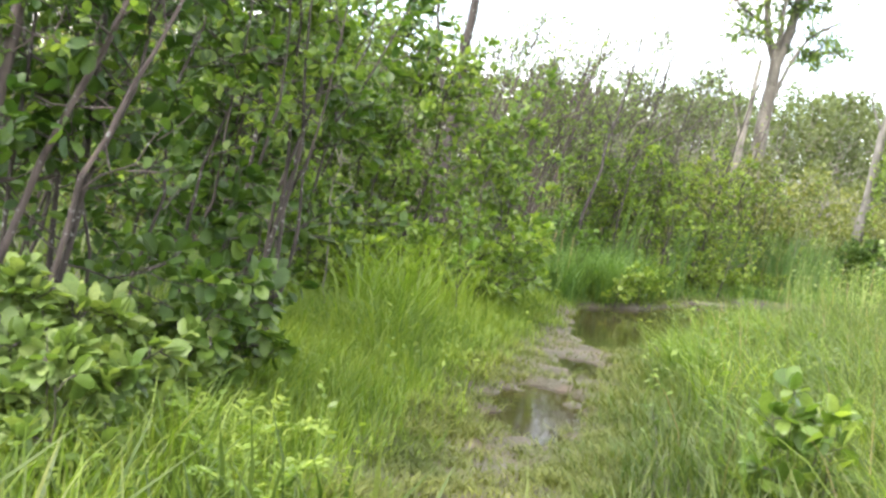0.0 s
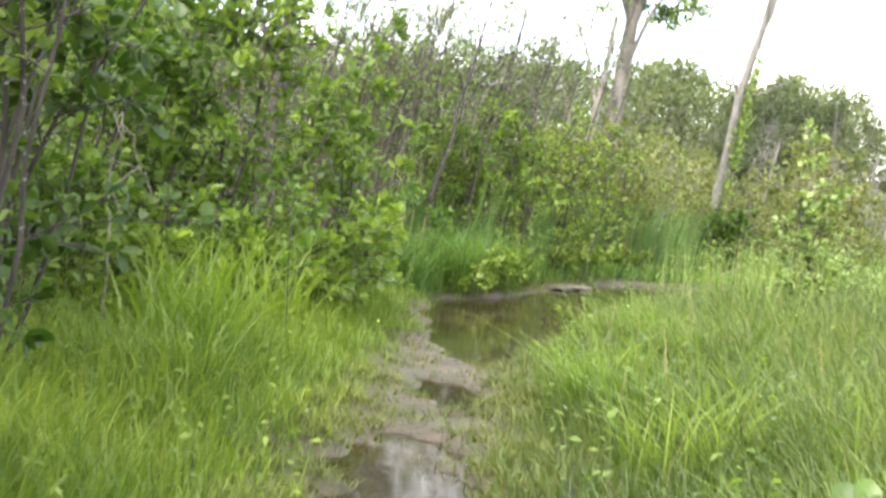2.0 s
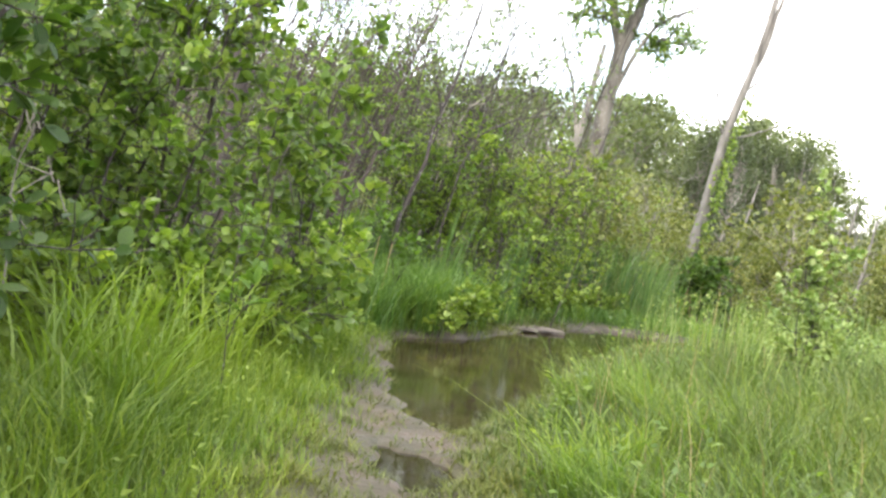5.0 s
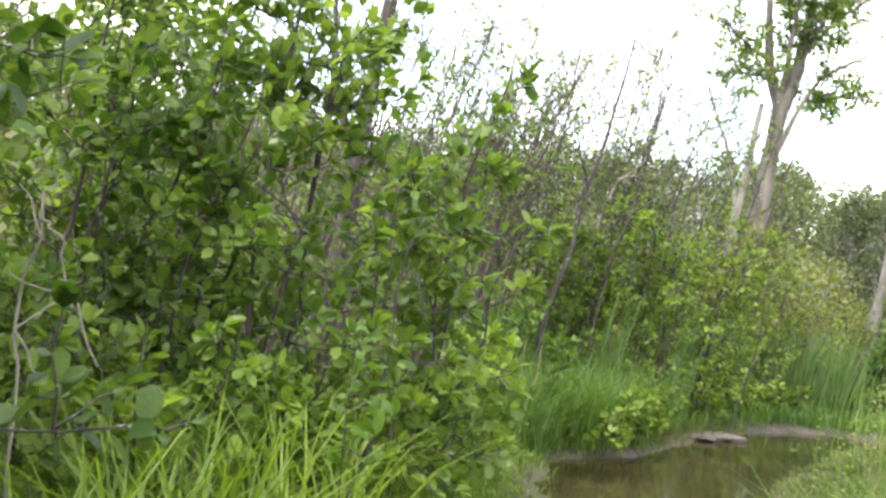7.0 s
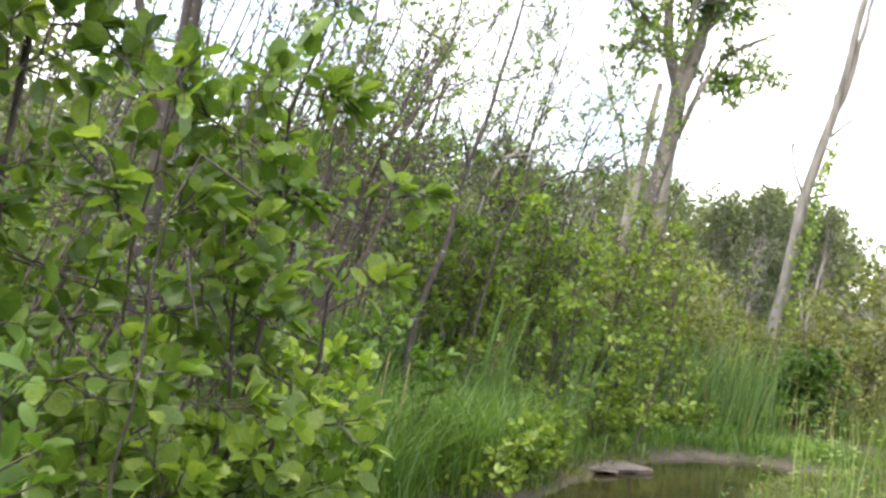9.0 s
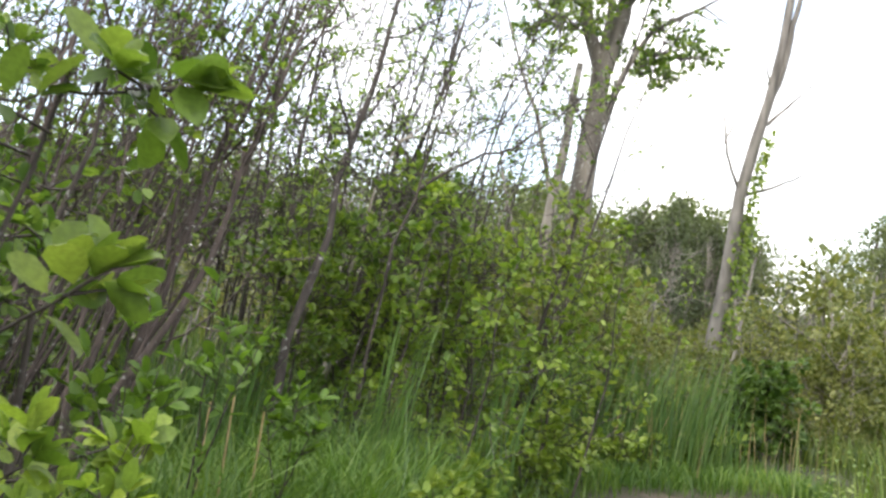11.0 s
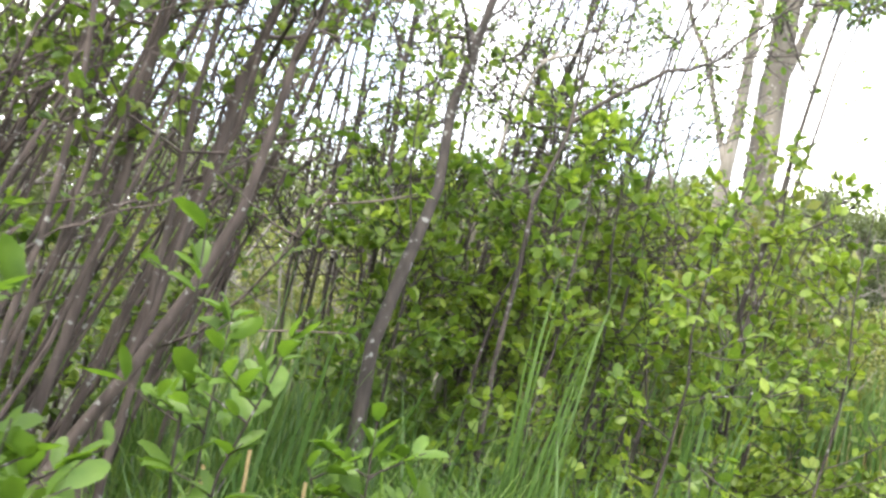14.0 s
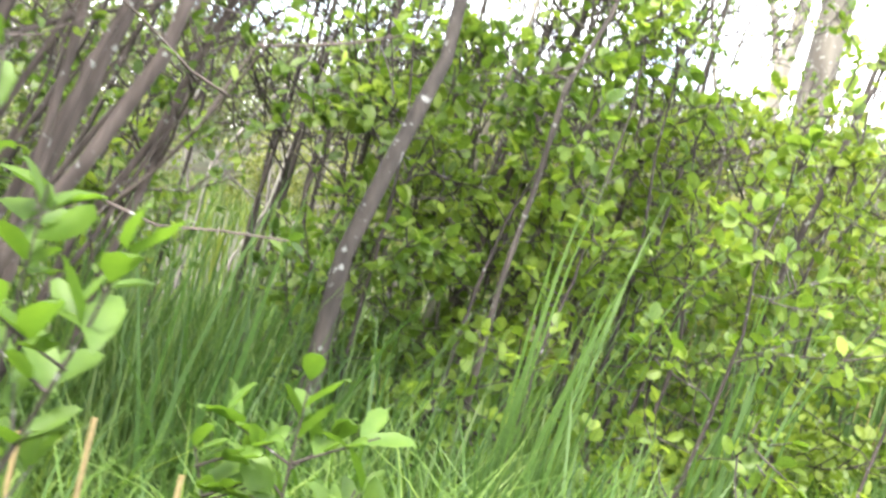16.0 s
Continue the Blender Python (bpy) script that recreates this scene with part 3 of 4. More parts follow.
shrub("alder_shrub", 25, clump_stems(11, -1.75, -0.55, 11.3, 12.6, 2.7, 3.5, (0.25, 0), 0.25), "leafy green alder shrub overhanging the grass", leaf=0.092, branches=19, reach=0.7, leafy=(0.05, 1.0), group=G1)
shrub("alder_shrub", 26, clump_stems(7, -2.6, -1.2, 12.4, 14.8, 3.2, 4.2, (0.3, 0)), "leafy green alder shrub with thin grey stems", leaf=0.09, branches=17, reach=0.75, leafy=(0.08, 1.0), group=G1)
shrub("alder_shrub", 27, [((0.2, 12.4, 0), (0.62, 12.1, 2.75)), ((0.1, 12.2, 0), (0.35, 11.9, 2.2)), ((-0.1, 12.0, 0), (0.1, 11.5, 2.4)), ((0.25, 12.5, 0), (0.8, 12.4, 1.9))], "slender alder sprouts with large bright leaves", leaf=0.095, branches=13, reach=0.5, spacing=0.05, radius=0.012, group=G1)
shrub("alder_shrub", 28, clump_stems(7, -0.8, 0.5, 13.6, 15.4, 1.8, 2.7, (0.3, 0)), "alder shrub with sparse leaves and grey stems", leaf=0.075, branches=9, reach=0.6, leafy=(0.08, 1.0), group=G1)
shrub("alder_shrub", 29, clump_stems(8, -5.0, -2.6, 11.0, 16.0, 3.6, 4.8), "tall thin alder shrub deep in the thicket", leaf=0.07, branches=12, reach=0.8, group=G1)

for k, (x, y) in enumerate([(-1.0, 10.8), (-0.35, 11.4), (-1.5, 10.2), (0.15, 11.7), (0.4, 12.9), (0.55, 13.7)]):
    shrub("low_alder", 130 + k, clump_stems(4, x - 0.15, x + 0.15, y - 0.15, y + 0.15, 0.8, 1.35, (0.15, -0.1), 0.15), "low leafy alder sprouts at the thicket's foot", leaf=0.09, branches=8, reach=0.4, spacing=0.05, radius=0.008, twigs=3, leafy=(0.1, 1.0), material=BUSH, group="alder sprouts at the thicket's foot")

# leaning grey stems at the near end of the thicket
def leaning_stem(seed, line, r, label, leafy=True):
    rng = np.random.default_rng(seed)
    root = thing("leaning_alder", line[0], label, "tree stem", "leaning grey stems")
    wood, leaves = Wood(), Leaves()
    full = along(line, np.linspace(0, 1, 12)) + rng.normal(0, 0.012, (12, 3))
    stem_with_leaves(rng, wood, leaves, full, r, 7 if leafy else 3, 0.7, 0.07, 0.065, (0.45, 1.0), 0.4, 3, 0.45, sides=8)
    wood.mesh("stem", BARK_BROWN, root)
    leaves.mesh("foliage", ALDER, root)
    return settle(root)


leaning_stem(31, [(-2.25, 4.8, 0), (-1.99, 4.8, 0.9), (-1.78, 4.8, 1.5), (-1.55, 4.8, 2.05), (-1.2, 4.85, 2.9)], 0.022, "bare grey alder stem leaning over the shrub")
leaning_stem(32, [(-1.95, 4.9, 0), (-1.76, 4.8, 0.9), (-1.66, 4.8, 1.28), (-1.5, 4.8, 1.65), (-1.3, 4.9, 2.3)], 0.018, "thin bare alder stem leaning through the leaves")
leaning_stem(33, [(-2.25, 4.7, 0), (-2.1, 4.8, 1.3), (-2.0, 4.9, 2.6)], 0.05, "thick pale grey alder trunk among the leaves")
# ---- the alder thicket at the puddle's far end
G2 = "alder thicket behind the puddle"


def tall_alder(seed, stems, label, leaf=0.045, branches=9, reach=1.1, r=0.028, spacing=0.14, twigs=5, material=None, bark=None, start=0.3):
    rng = np.random.default_rng(seed)
    root = thing("tall_alder", stems[0][0], label, "shrub", G2)
    for line in stems:
        wood, leaves = Wood(), Leaves()
        full = along(line, np.linspace(0, 1, 12)) + rng.normal(0, 0.015, (12, 3))
        stem_with_leaves(rng, wood, leaves, full, r * rng.uniform(0.75, 1.2), branches, reach, spacing, leaf, (start, 1.0), 0.7, twigs, 0.3, (0.3, 0, 0), 7)
        leaves.mesh("foliage", material or ALDER, wood.mesh("stem", bark or BARK, root))
    return settle(root)


tall_alder(41, [[(1.62, 17.7, 0), (1.78, 17.9, 1.0), (1.83, 17.9, 1.43), (2.0, 18.1, 2.0), (2.08, 18.3, 2.47), (2.3, 18.3, 3.3), (2.5, 18.4, 4.4)]], "dark alder stem leaning over the reeds", branches=9, reach=0.9, r=0.038, start=0.55)
tall_alder(42, [[(2.25, 18.2, 0), (2.45, 18.3, 1.4), (2.54, 18.33, 2.05), (2.74, 18.6, 2.47), (2.85, 18.6, 3.0), (3.0, 18.7, 4.3)], [(2.72, 18.53, 2.45), (3.11, 18.5, 2.72), (3.4, 18.5, 2.8), (3.9, 18.5, 3.3)]], "dark alder stem forking over the bush", branches=8, r=0.02, start=0.5)
random_stems = []
for k in range(48):
    x, y = prng.uniform(-1.9, 0.75), prng.uniform(16.4, 18.6)
    h = prng.uniform(3.0, 4.8)
    dx = prng.uniform(0.4, 2.0)
    random_stems.append([(x, y, 0.0), (x + 0.3 * dx, y, 0.33 * h), (x + 0.62 * dx, y + prng.normal(0, 0.15), 0.66 * h), (x + dx, y + prng.normal(0, 0.3), h)])
for k in range(0, 48, 4):
    tall_alder(50 + k, random_stems[k : k + 3], "clump of leaning grey-brown alder stems with sparse leaves", branches=5, r=0.018, spacing=0.2, bark=BARK_BROWN)
tall_alder(43, [[(0.35, 16.9, 0), (0.66, 17.0, 0.79), (0.93, 17.0, 1.15), (1.2, 17.0, 1.62), (1.34, 17.0, 2.16), (1.6, 17.1, 3.2)], [(0.3, 17.1, 0), (0.6, 17.1, 1.0), (0.75, 17.2, 1.9), (1.0, 17.2, 3.3)], [(0.5, 17.3, 0), (0.85, 17.3, 1.2), (1.1, 17.3, 2.0), (1.5, 17.3, 3.4)]], "thick lichen-spotted alder stems leaning together", r=0.034, branches=6, bark=BARK_BROWN, start=0.5)
brng = np.random.default_rng(6)
bundle = []
for k in range(28):
    x, y, h = brng.uniform(-0.8, 0.3), brng.uniform(16.7, 17.9), brng.uniform(2.9, 4.2)
    dx = brng.uniform(0.8, 1.5)
    bundle.append([(x, y, 0.0), (x + 0.33 * dx, y, 0.24 * h), (x + 0.66 * dx, y + brng.normal(0, 0.08), 0.52 * h), (x + 0.88 * dx, y + brng.normal(0, 0.15), 0.78 * h), (x + dx + brng.normal(0, 0.15), y, h)])
for k in range(0, 28, 4):
    tall_alder(560 + k, bundle[k : k + 4], "bundle of reddish-brown alder stems leaning the same way", branches=3, reach=0.7, r=0.0125, spacing=0.14, twigs=3, leaf=0.06, bark=BARK_BROWN, start=0.5)
back_stems = []
for k in range(22):
    x, y = prng.uniform(-3.5, 4.6), prng.uniform(19.3, 23.0)
    h = prng.uniform(3.6, 5.2)
    dx = prng.uniform(0.3, 1.4)
    back_stems.append([(x, y, 0.0), (x + 0.3 * dx, y, 0.33 * h), (x + 0.62 * dx, y, 0.66 * h), (x + dx, y, h)])
for k in range(0, 22, 4):
    tall_alder(80 + k, back_stems[k : k + 4], "tall bare-branched alder with few small leaves", branches=9, reach=1.2, r=0.022, spacing=0.6, leaf=0.042, twigs=6)

tall_alder(120, [[(3.0, 19.6, 0), (3.2, 19.6, 1.8), (3.5, 19.6, 3.0), (4.0, 19.6, 4.6)], [(3.2, 20.2, 0), (3.4, 20.2, 2.0), (3.8, 20.2, 3.4), (4.3, 20.2, 4.4)]], "bare alder with curving leafless branches", branches=18, reach=1.0, r=0.02, spacing=0.9, leaf=0.035, twigs=6)
tall_alder(121, [[(2.4, 20.4, 0), (2.7, 20.4, 2.0), (3.0, 20.4, 3.6), (3.3, 20.4, 5.0)], [(3.6, 21.0, 0), (3.8, 21.0, 2.0), (4.1, 21.0, 3.4), (4.5, 21.0, 4.2)]], "bare alder with curving leafless branches", branches=18, reach=1.0, r=0.02, spacing=0.9, leaf=0.035, twigs=6)
bare_stems = []
for k in range(12):
    x, y = prng.uniform(1.2, 3.3), prng.uniform(19.0, 21.2)
    h = prng.uniform(3.7, 5.0)
    dx = prng.uniform(0.3, 1.1)
    bare_stems.append([(x, y, 0.0), (x + 0.25 * dx, y, 0.4 * h), (x + 0.5 * dx, y, 0.7 * h), (x + dx, y, h)])
for k in range(8):
    x, y, h, dx = brng.uniform(0.5, 1.9), brng.uniform(19.6, 21.6), brng.uniform(4.0, 5.3), brng.uniform(0.2, 0.8)
    bare_stems.append([(x, y, 0.0), (x + 0.25 * dx, y, 0.4 * h), (x + 0.5 * dx, y, 0.7 * h), (x + dx, y, h)])
for k in range(0, 20, 4):
    tall_alder(500 + k, bare_stems[k : k + 4], "bare alder with curving leafless branches", branches=14, reach=1.2, r=0.017, spacing=1.1, leaf=0.035, twigs=5)
dim_stems = []
for k in range(16):
    x, y = prng.uniform(-3.0, 0.6), prng.uniform(18.6, 21.6)
    h = prng.uniform(3.2, 4.8)
    dx = prng.uniform(0.4, 1.5)
    dim_stems.append([(x, y, 0.0), (x + 0.3 * dx, y, 0.33 * h), (x + 0.62 * dx, y, 0.66 * h), (x + dx, y, h)])
for k in range(0, 16, 4):
    tall_alder(520 + k, dim_stems[k : k + 4], "crowded alder stems with small leaves deep in the thicket", branches=6, reach=1.0, r=0.02, spacing=0.3, leaf=0.055, twigs=4)
shrub("leafy_bush", 44, clump_stems(11, 2.0, 3.3, 18.0, 19.2, 1.8, 2.6, (0.2, 0)), "round bush with fresh green leaves over the reeds", "shrub", 0.07, 14, 0.6, 0.047, (0.06, 1.0), BUSH, radius=0.012, group=G2)
shrub("leafy_bush", 45, clump_stems(9, 3.1, 4.5, 19.0, 20.2, 1.9, 2.6, (0.2, 0)), "round bush with pale yellow-green leaves", "shrub", 0.072, 14, 0.6, 0.05, (0.06, 1.0), SPRING, radius=0.012, group=G2)
shrub("leafy_bush", 46, clump_stems(10, 1.7, 2.6, 18.6, 19.6, 2.2, 3.1, (0.2, 0)), "bush with deep green leaves among alder stems", "shrub", 0.07, 14, 0.6, 0.05, (0.1, 1.0), ALDER, radius=0.012, group=G2)
shrub("leafy_bush", 47, clump_stems(11, 4.5, 6.8, 21.8, 22.9, 1.9, 2.6, (0.2, 0)), "low bush with yellow-green leaves behind the reeds", "shrub", 0.06, 11, 0.6, 0.05, (0.1, 1.0), SPRING, radius=0.012, group=G2)
shrub("leafy_bush", 49, clump_stems(9, 7.9, 9.6, 23.6, 24.7, 1.3, 2.0, (0.1, 0), 0.25), "olive-green bush at the foot of the dead snag", "shrub", 0.06, 12, 0.5, 0.05, (0.1, 1.0), OLIVE, radius=0.01, group=G2)
shrub("dark_bush", 48, clump_stems(7, 7.2, 7.9, 21.9, 22.6, 1.1, 1.6, (0.1, 0), 0.15), "small dense dark green bush at the path's edge", "shrub", 0.1, 12, 0.4, 0.05, (0.05, 1.0), ALDER_DARK, radius=0.01, group=G2)

for k, (x, y) in enumerate([(-2.4, 19.6), (-1.0, 20.2), (0.3, 19.9), (-0.2, 18.9), (-1.7, 18.6)]):
    shrub("leafy_bush", 140 + k, clump_stems(6, x - 0.5, x + 0.5, y - 0.4, y + 0.4, 1.2, 1.9, (0.2, 0), 0.3), "shaded green bush behind the alder stems", "shrub", 0.085, 10, 0.6, 0.06, (0.05, 1.0), ALDER, radius=0.01, group=G2)

# saplings beside the path, leaf by leaf
LEAF_MESHES = []
for k in range(3):
    one = Leaves()
    one.add((0, 0, 0), (0, 1, 0), (0, 0.1 * (k - 1), 1), 1.0, 0.44 + 0.08 * k)
    v, f = one.built()
    v = v + np.stack([0 * v[:, 0], 0 * v[:, 0], -0.12 * (v[:, 1] ** 2) * (k - 1)], -1)
    base = link_mesh("leaf", v, f, SAPLING, smooth=True)
    LEAF_MESHES.append(base.data)
    bpy.data.objects.remove(base)


def sapling(seed, stems, label, leaf=0.095, sprays=7):
    """A thin stem with short side twigs; every leaf is a part."""
    rng = np.random.default_rng(seed)
    root = thing("alder_sapling", stems[0][0], label, "sapling", "alder saplings at the puddle")

    def put_leaf(stem, p, way, size):
        face = unit(np.array([0, 0, 1.0]) + rng.normal(0, 0.4, 3))
        x = unit(np.cross(way, face))
        z = np.cross(x, way)
        ob = new("leaf", LEAF_MESHES[int(rng.integers(3))])
        ob.parent = stem
        ob.matrix_basis = Matrix([(*(Vector((x[i], way[i], z[i])) * size), p[i]) for i in range(3)] + [(0, 0, 0, 1)])

    for line in stems:
        wood = Wood()
        full = along(line, np.linspace(0, 1, 8)) + rng.normal(0, 0.006, (8, 3))
        wood.limb(full, 0.006, 0.002, 5)
        ends = [(full[-1], unit(full[-1] - full[-2]))]
        for t in rng.uniform(0.4, 0.95, sprays):
            p = along(full, [t])[0]
            a = rng.uniform(0, 2 * np.pi)
            d = unit(np.array([math.cos(a), math.sin(a), 0.55]))
            q = p + d * rng.uniform(0.07, 0.2)
            wood.limb(bent(rng, p, q, 3), 0.003, 0.0015, 4)
            ends.append((q, d))
        stem = wood.mesh("stem", BARK, root)
        for q, d in ends:
            for _ in range(int(rng.integers(4, 7))):
                a = rng.uniform(0, 2 * np.pi)
                way = unit(d * rng.uniform(0.3, 1.3) + np.array([math.cos(a), math.sin(a), rng.uniform(-0.2, 0.9)]))
                put_leaf(stem, q - d * rng.uniform(0, 0.14), way, leaf * rng.uniform(0.5, 1.2))
    return settle(root)


sapling(61, [[(1.15, 15.75, 0), (1.2, 15.7, 0.7), (1.3, 15.6, 1.4)], [(1.2, 15.7, 0.6), (1.3, 15.55, 1.0), (1.44, 15.42, 1.36)], [(1.18, 15.7, 0.6), (1.2, 15.6, 1.2), (1.21, 15.6, 1.58)]], "young alder sapling with large fresh green leaves")
sapling(62, [[(1.62, 16.15, 0), (1.66, 16.1, 0.6), (1.69, 16.08, 1.13)], [(1.64, 16.1, 0.5), (1.8, 16.0, 0.95)], [(1.63, 16.1, 0.5), (1.52, 16.0, 0.98)]], "small alder sapling with bright young leaves")
sapling(63, [[(0.75, 15.6, 0), (0.85, 15.5, 0.6), (0.92, 15.4, 1.05)], [(0.78, 15.5, 0.4), (1.02, 15.4, 0.95)]], "low alder sapling with bright leaves in the grass")
sapling(64, [[(0.85, 14.95, 0), (0.88, 14.9, 0.8), (0.86, 14.9, 1.5)], [(0.88, 14.9, 0.6), (1.0, 14.9, 1.2)], [(0.86, 14.9, 0.5), (0.72, 14.85, 1.25)]], "young alder sapling with large fresh green leaves")
sapling(65, [[(0.4, 15.1, 0), (0.45, 15.0, 0.9), (0.5, 15.0, 1.7)], [(0.44, 15.0, 0.7), (0.3, 14.9, 1.4)]], "young alder sapling with large fresh green leaves")
sapling(66, [[(0.0, 10.4, 0), (-0.05, 10.4, 0.7), (-0.05, 10.35, 1.3)], [(-0.03, 10.4, 0.5), (0.08, 10.4, 0.95)]], "alder sapling with broad pale leaves in the grass", 0.1)
# ---- the marsh trees
def big_tree():
    rng = np.random.default_rng(71)
    root = thing("maple_tree", (5.72, 23.5, 0), "leaning maple with mottled bark and a sparse forked crown", "tree")
    trunk = Wood()
    trunk.limb(along([(5.7, 23.5, -0.1), (5.74, 23.5, 1.2), (5.77, 23.5, 2.6), (5.83, 23.5, 3.6), (5.9, 23.5, 4.3), (5.94, 23.5, 4.95)], np.linspace(0, 1, 14)), 0.175, 0.125, 14, 0.06, rng)
    trunk = trunk.mesh("trunk", BARK_TREE, root)
    leaves = Leaves()
    limbs = [
        ([(5.9, 23.5, 4.75), (5.66, 23.5, 5.4), (5.55, 23.45, 6.2), (5.4, 23.4, 7.6)], 0.1),
        ([(5.96, 23.5, 4.75), (6.14, 23.55, 5.4), (6.28, 23.6, 6.2), (6.4, 23.6, 8.0)], 0.13),
        ([(5.93, 23.5, 3.95), (6.06, 23.4, 4.4), (6.26, 23.4, 4.9), (6.5, 23.4, 5.3), (6.95, 23.4, 5.6), (7.5, 23.4, 5.95)], 0.05),
        ([(5.93, 23.5, 4.85), (5.9, 23.3, 5.6), (5.95, 23.2, 6.6), (6.0, 23.1, 7.4)], 0.06),
        ([(5.62, 23.5, 5.5), (5.2, 23.4, 5.7), (4.8, 23.3, 6.0)], 0.03),
        ([(6.2, 23.5, 5.7), (6.7, 23.4, 6.3), (7.2, 23.4, 6.7)], 0.04),
        ([(5.9, 23.5, 4.95), (5.5, 23.4, 5.25), (5.1, 23.4, 5.35)], 0.025),
        ([(6.3, 23.4, 5.0), (6.6, 23.4, 5.05), (6.9, 23.4, 5.0)], 0.02),
        ([(6.05, 23.5, 5.2), (6.4, 23.6, 5.9), (6.6, 23.6, 6.6)], 0.03),
    ]
    for line, r in limbs:
        w = Wood()
        full = along(line, np.linspace(0, 1, 10)) + rng.normal(0, 0.012, (10, 3))
        w.limb(full, r, 0.012, 8, 0.05, rng)
        for t in rng.uniform(0.42, 1.0, 15):
            p = along(full, [t])[0]
            d = unit(rng.normal(0, 1, 3) * (1, 1, 0.6) + np.array([0, 0, 0.1]))
            far = rng.uniform(0.25, 0.65)
            b = bent(rng, p, p + d * far, 5, 0.05, 0.08)
            w.limb(b, 0.014, 0.004, 4)
            if (t < 0.93 or r > 0.04) and not (r == 0.05 and t > 0.5):
                for u in rng.uniform(0.3, 1.0, 6):
                    q = along(b, [u])[0]
                    c = bent(rng, q, q + unit(d + rng.normal(0, 0.6, 3)) * 0.24, 4)
                    w.limb(c, 0.005, 0.002, 3)
                    twig_leaves(rng, leaves, c, 0.03, 0.09, droop=0.5, wide=0.52, tuft=4)
        w.mesh("limb", BARK_TREE, trunk)
    for t in np.linspace(0.1, 1, 26):
        p = np.array([6.35 + 0.45 * t, 23.4, 5.05 - 0.15 * t]) + rng.normal(0, 0.1, 3)
        way = unit(rng.normal(0, 1, (7, 3)) + np.array([0, 0, -0.3]))
        leaves.add(np.repeat(p[None], 7, 0), way, unit(rng.normal(0, 0.5, (7, 3)) + np.array([0, 0, 1.0])), 0.1, 0.05)
    leaves.mesh("crown", ALDER, root)
    return settle(root)


def dead_stem(name, seed, lines, label, material, group=""):
    """A dead trunk with its bare limbs: each line is a part, with its thickness at foot and tip."""
    rng = np.random.default_rng(seed)
    root = thing(name, (lines[0][0][0][0], lines[0][0][0][1], 0), label, "dead tree", group)
    for k, (line, r0, r1) in enumerate(lines):
        w = Wood()
        full = along(line, np.linspace(0, 1, 12)) + rng.normal(0, 0.008, (12, 3))
        w.limb(full, r0, r1, 10 if k == 0 else 6, 0.1, rng)
        if k == 0:
            trunk = w.mesh("trunk", material, root)
        else:
            w.mesh("branch", material, trunk)
    return root


big_tree()
settle(dead_stem("broken_trunk", 72, [
    ([(5.2, 23.3, -0.1), (5.28, 23.3, 1.5), (5.35, 23.3, 2.9), (5.46, 23.3, 3.65), (5.5, 23.3, 4.15), (5.57, 23.3, 4.75)], 0.12, 0.04),
    ([(5.36, 23.3, 3.0), (5.08, 23.3, 4.05), (4.8, 23.3, 4.6), (4.52, 23.3, 5.4)], 0.035, 0.012),
    ([(5.5, 23.3, 4.0), (5.64, 23.3, 4.4)], 0.03, 0.012),
    ([(5.0, 23.2, 2.2), (4.7, 23.2, 3.2), (4.6, 23.2, 3.7)], 0.025, 0.01)], "broken dead trunk with peeling bark beside the maple", BARK_GREY))
snag = dead_stem("dead_snag", 73, [
    ([(8.5, 25.3, -0.1), (8.6, 25.3, 1.0), (8.7, 25.3, 1.75), (8.84, 25.3, 2.75), (8.93, 25.3, 3.7), (9.18, 25.3, 4.75), (9.39, 25.3, 5.95), (9.53, 25.3, 7.1), (9.75, 25.3, 8.2)], 0.135, 0.04),
    ([(9.3, 25.3, 5.2), (9.45, 25.25, 5.75), (9.58, 25.25, 6.6), (9.72, 25.25, 7.6)], 0.06, 0.02),
    ([(8.92, 25.3, 3.66), (8.62, 25.25, 4.25), (8.5, 25.2, 4.78)], 0.03, 0.012),
    ([(8.57, 25.25, 4.4), (8.82, 25.2, 5.02)], 0.018, 0.008),
    ([(9.2, 25.3, 4.72), (9.55, 25.2, 5.1), (9.9, 25.2, 5.45)], 0.028, 0.01),
    ([(9.0, 25.3, 3.7), (9.4, 25.2, 3.85), (9.98, 25.2, 4.15)], 0.028, 0.01),
    ([(9.25, 25.3, 5.3), (9.15, 25.25, 5.65)], 0.025, 0.01),
    ([(9.4, 25.3, 5.6), (9.52, 25.25, 5.9)], 0.02, 0.008)], "leaning dead grey snag with bare stubs", BARK_DEAD)
settle(snag)
ivy_rng, ivy = np.random.default_rng(74), Leaves()
ivy_root = thing("climbing_vine", (8.8, 25.2, 0), "bright green vine climbing the dead snag", "vine")
ivy_wood = Wood()
ivy_line = np.array([(8.66, 25.16, 0.0), (8.76, 25.16, 1.7), (8.92, 25.17, 2.8), (9.02, 25.18, 3.7), (9.24, 25.2, 4.6)])
ivy_wood.limb(along(ivy_line, np.linspace(0, 1, 9)), 0.012, 0.005, 5)
for t in ivy_rng.uniform(0.1, 1.0, 520):
    p = along(ivy_line, [t])[0] + ivy_rng.normal(0, 1, 3) * (0.1 * (1.1 - t) + 0.025, 0.05, 0.06) + np.array([0.03, 0, 0])
    way = unit(ivy_rng.normal(0, 0.7, 3) + np.array([0.2, -0.3, -0.5]))
    ivy.add(p, way, unit(ivy_rng.normal(0, 0.4, 3) + np.array([0, -0.6, 0.6])), ivy_rng.uniform(0.06, 0.11), ivy_rng.uniform(0.05, 0.09))
ivy_wood.mesh("stem", BARK, ivy_root)
ivy.mesh("foliage", SPRING, ivy_root)
settle(ivy_root)

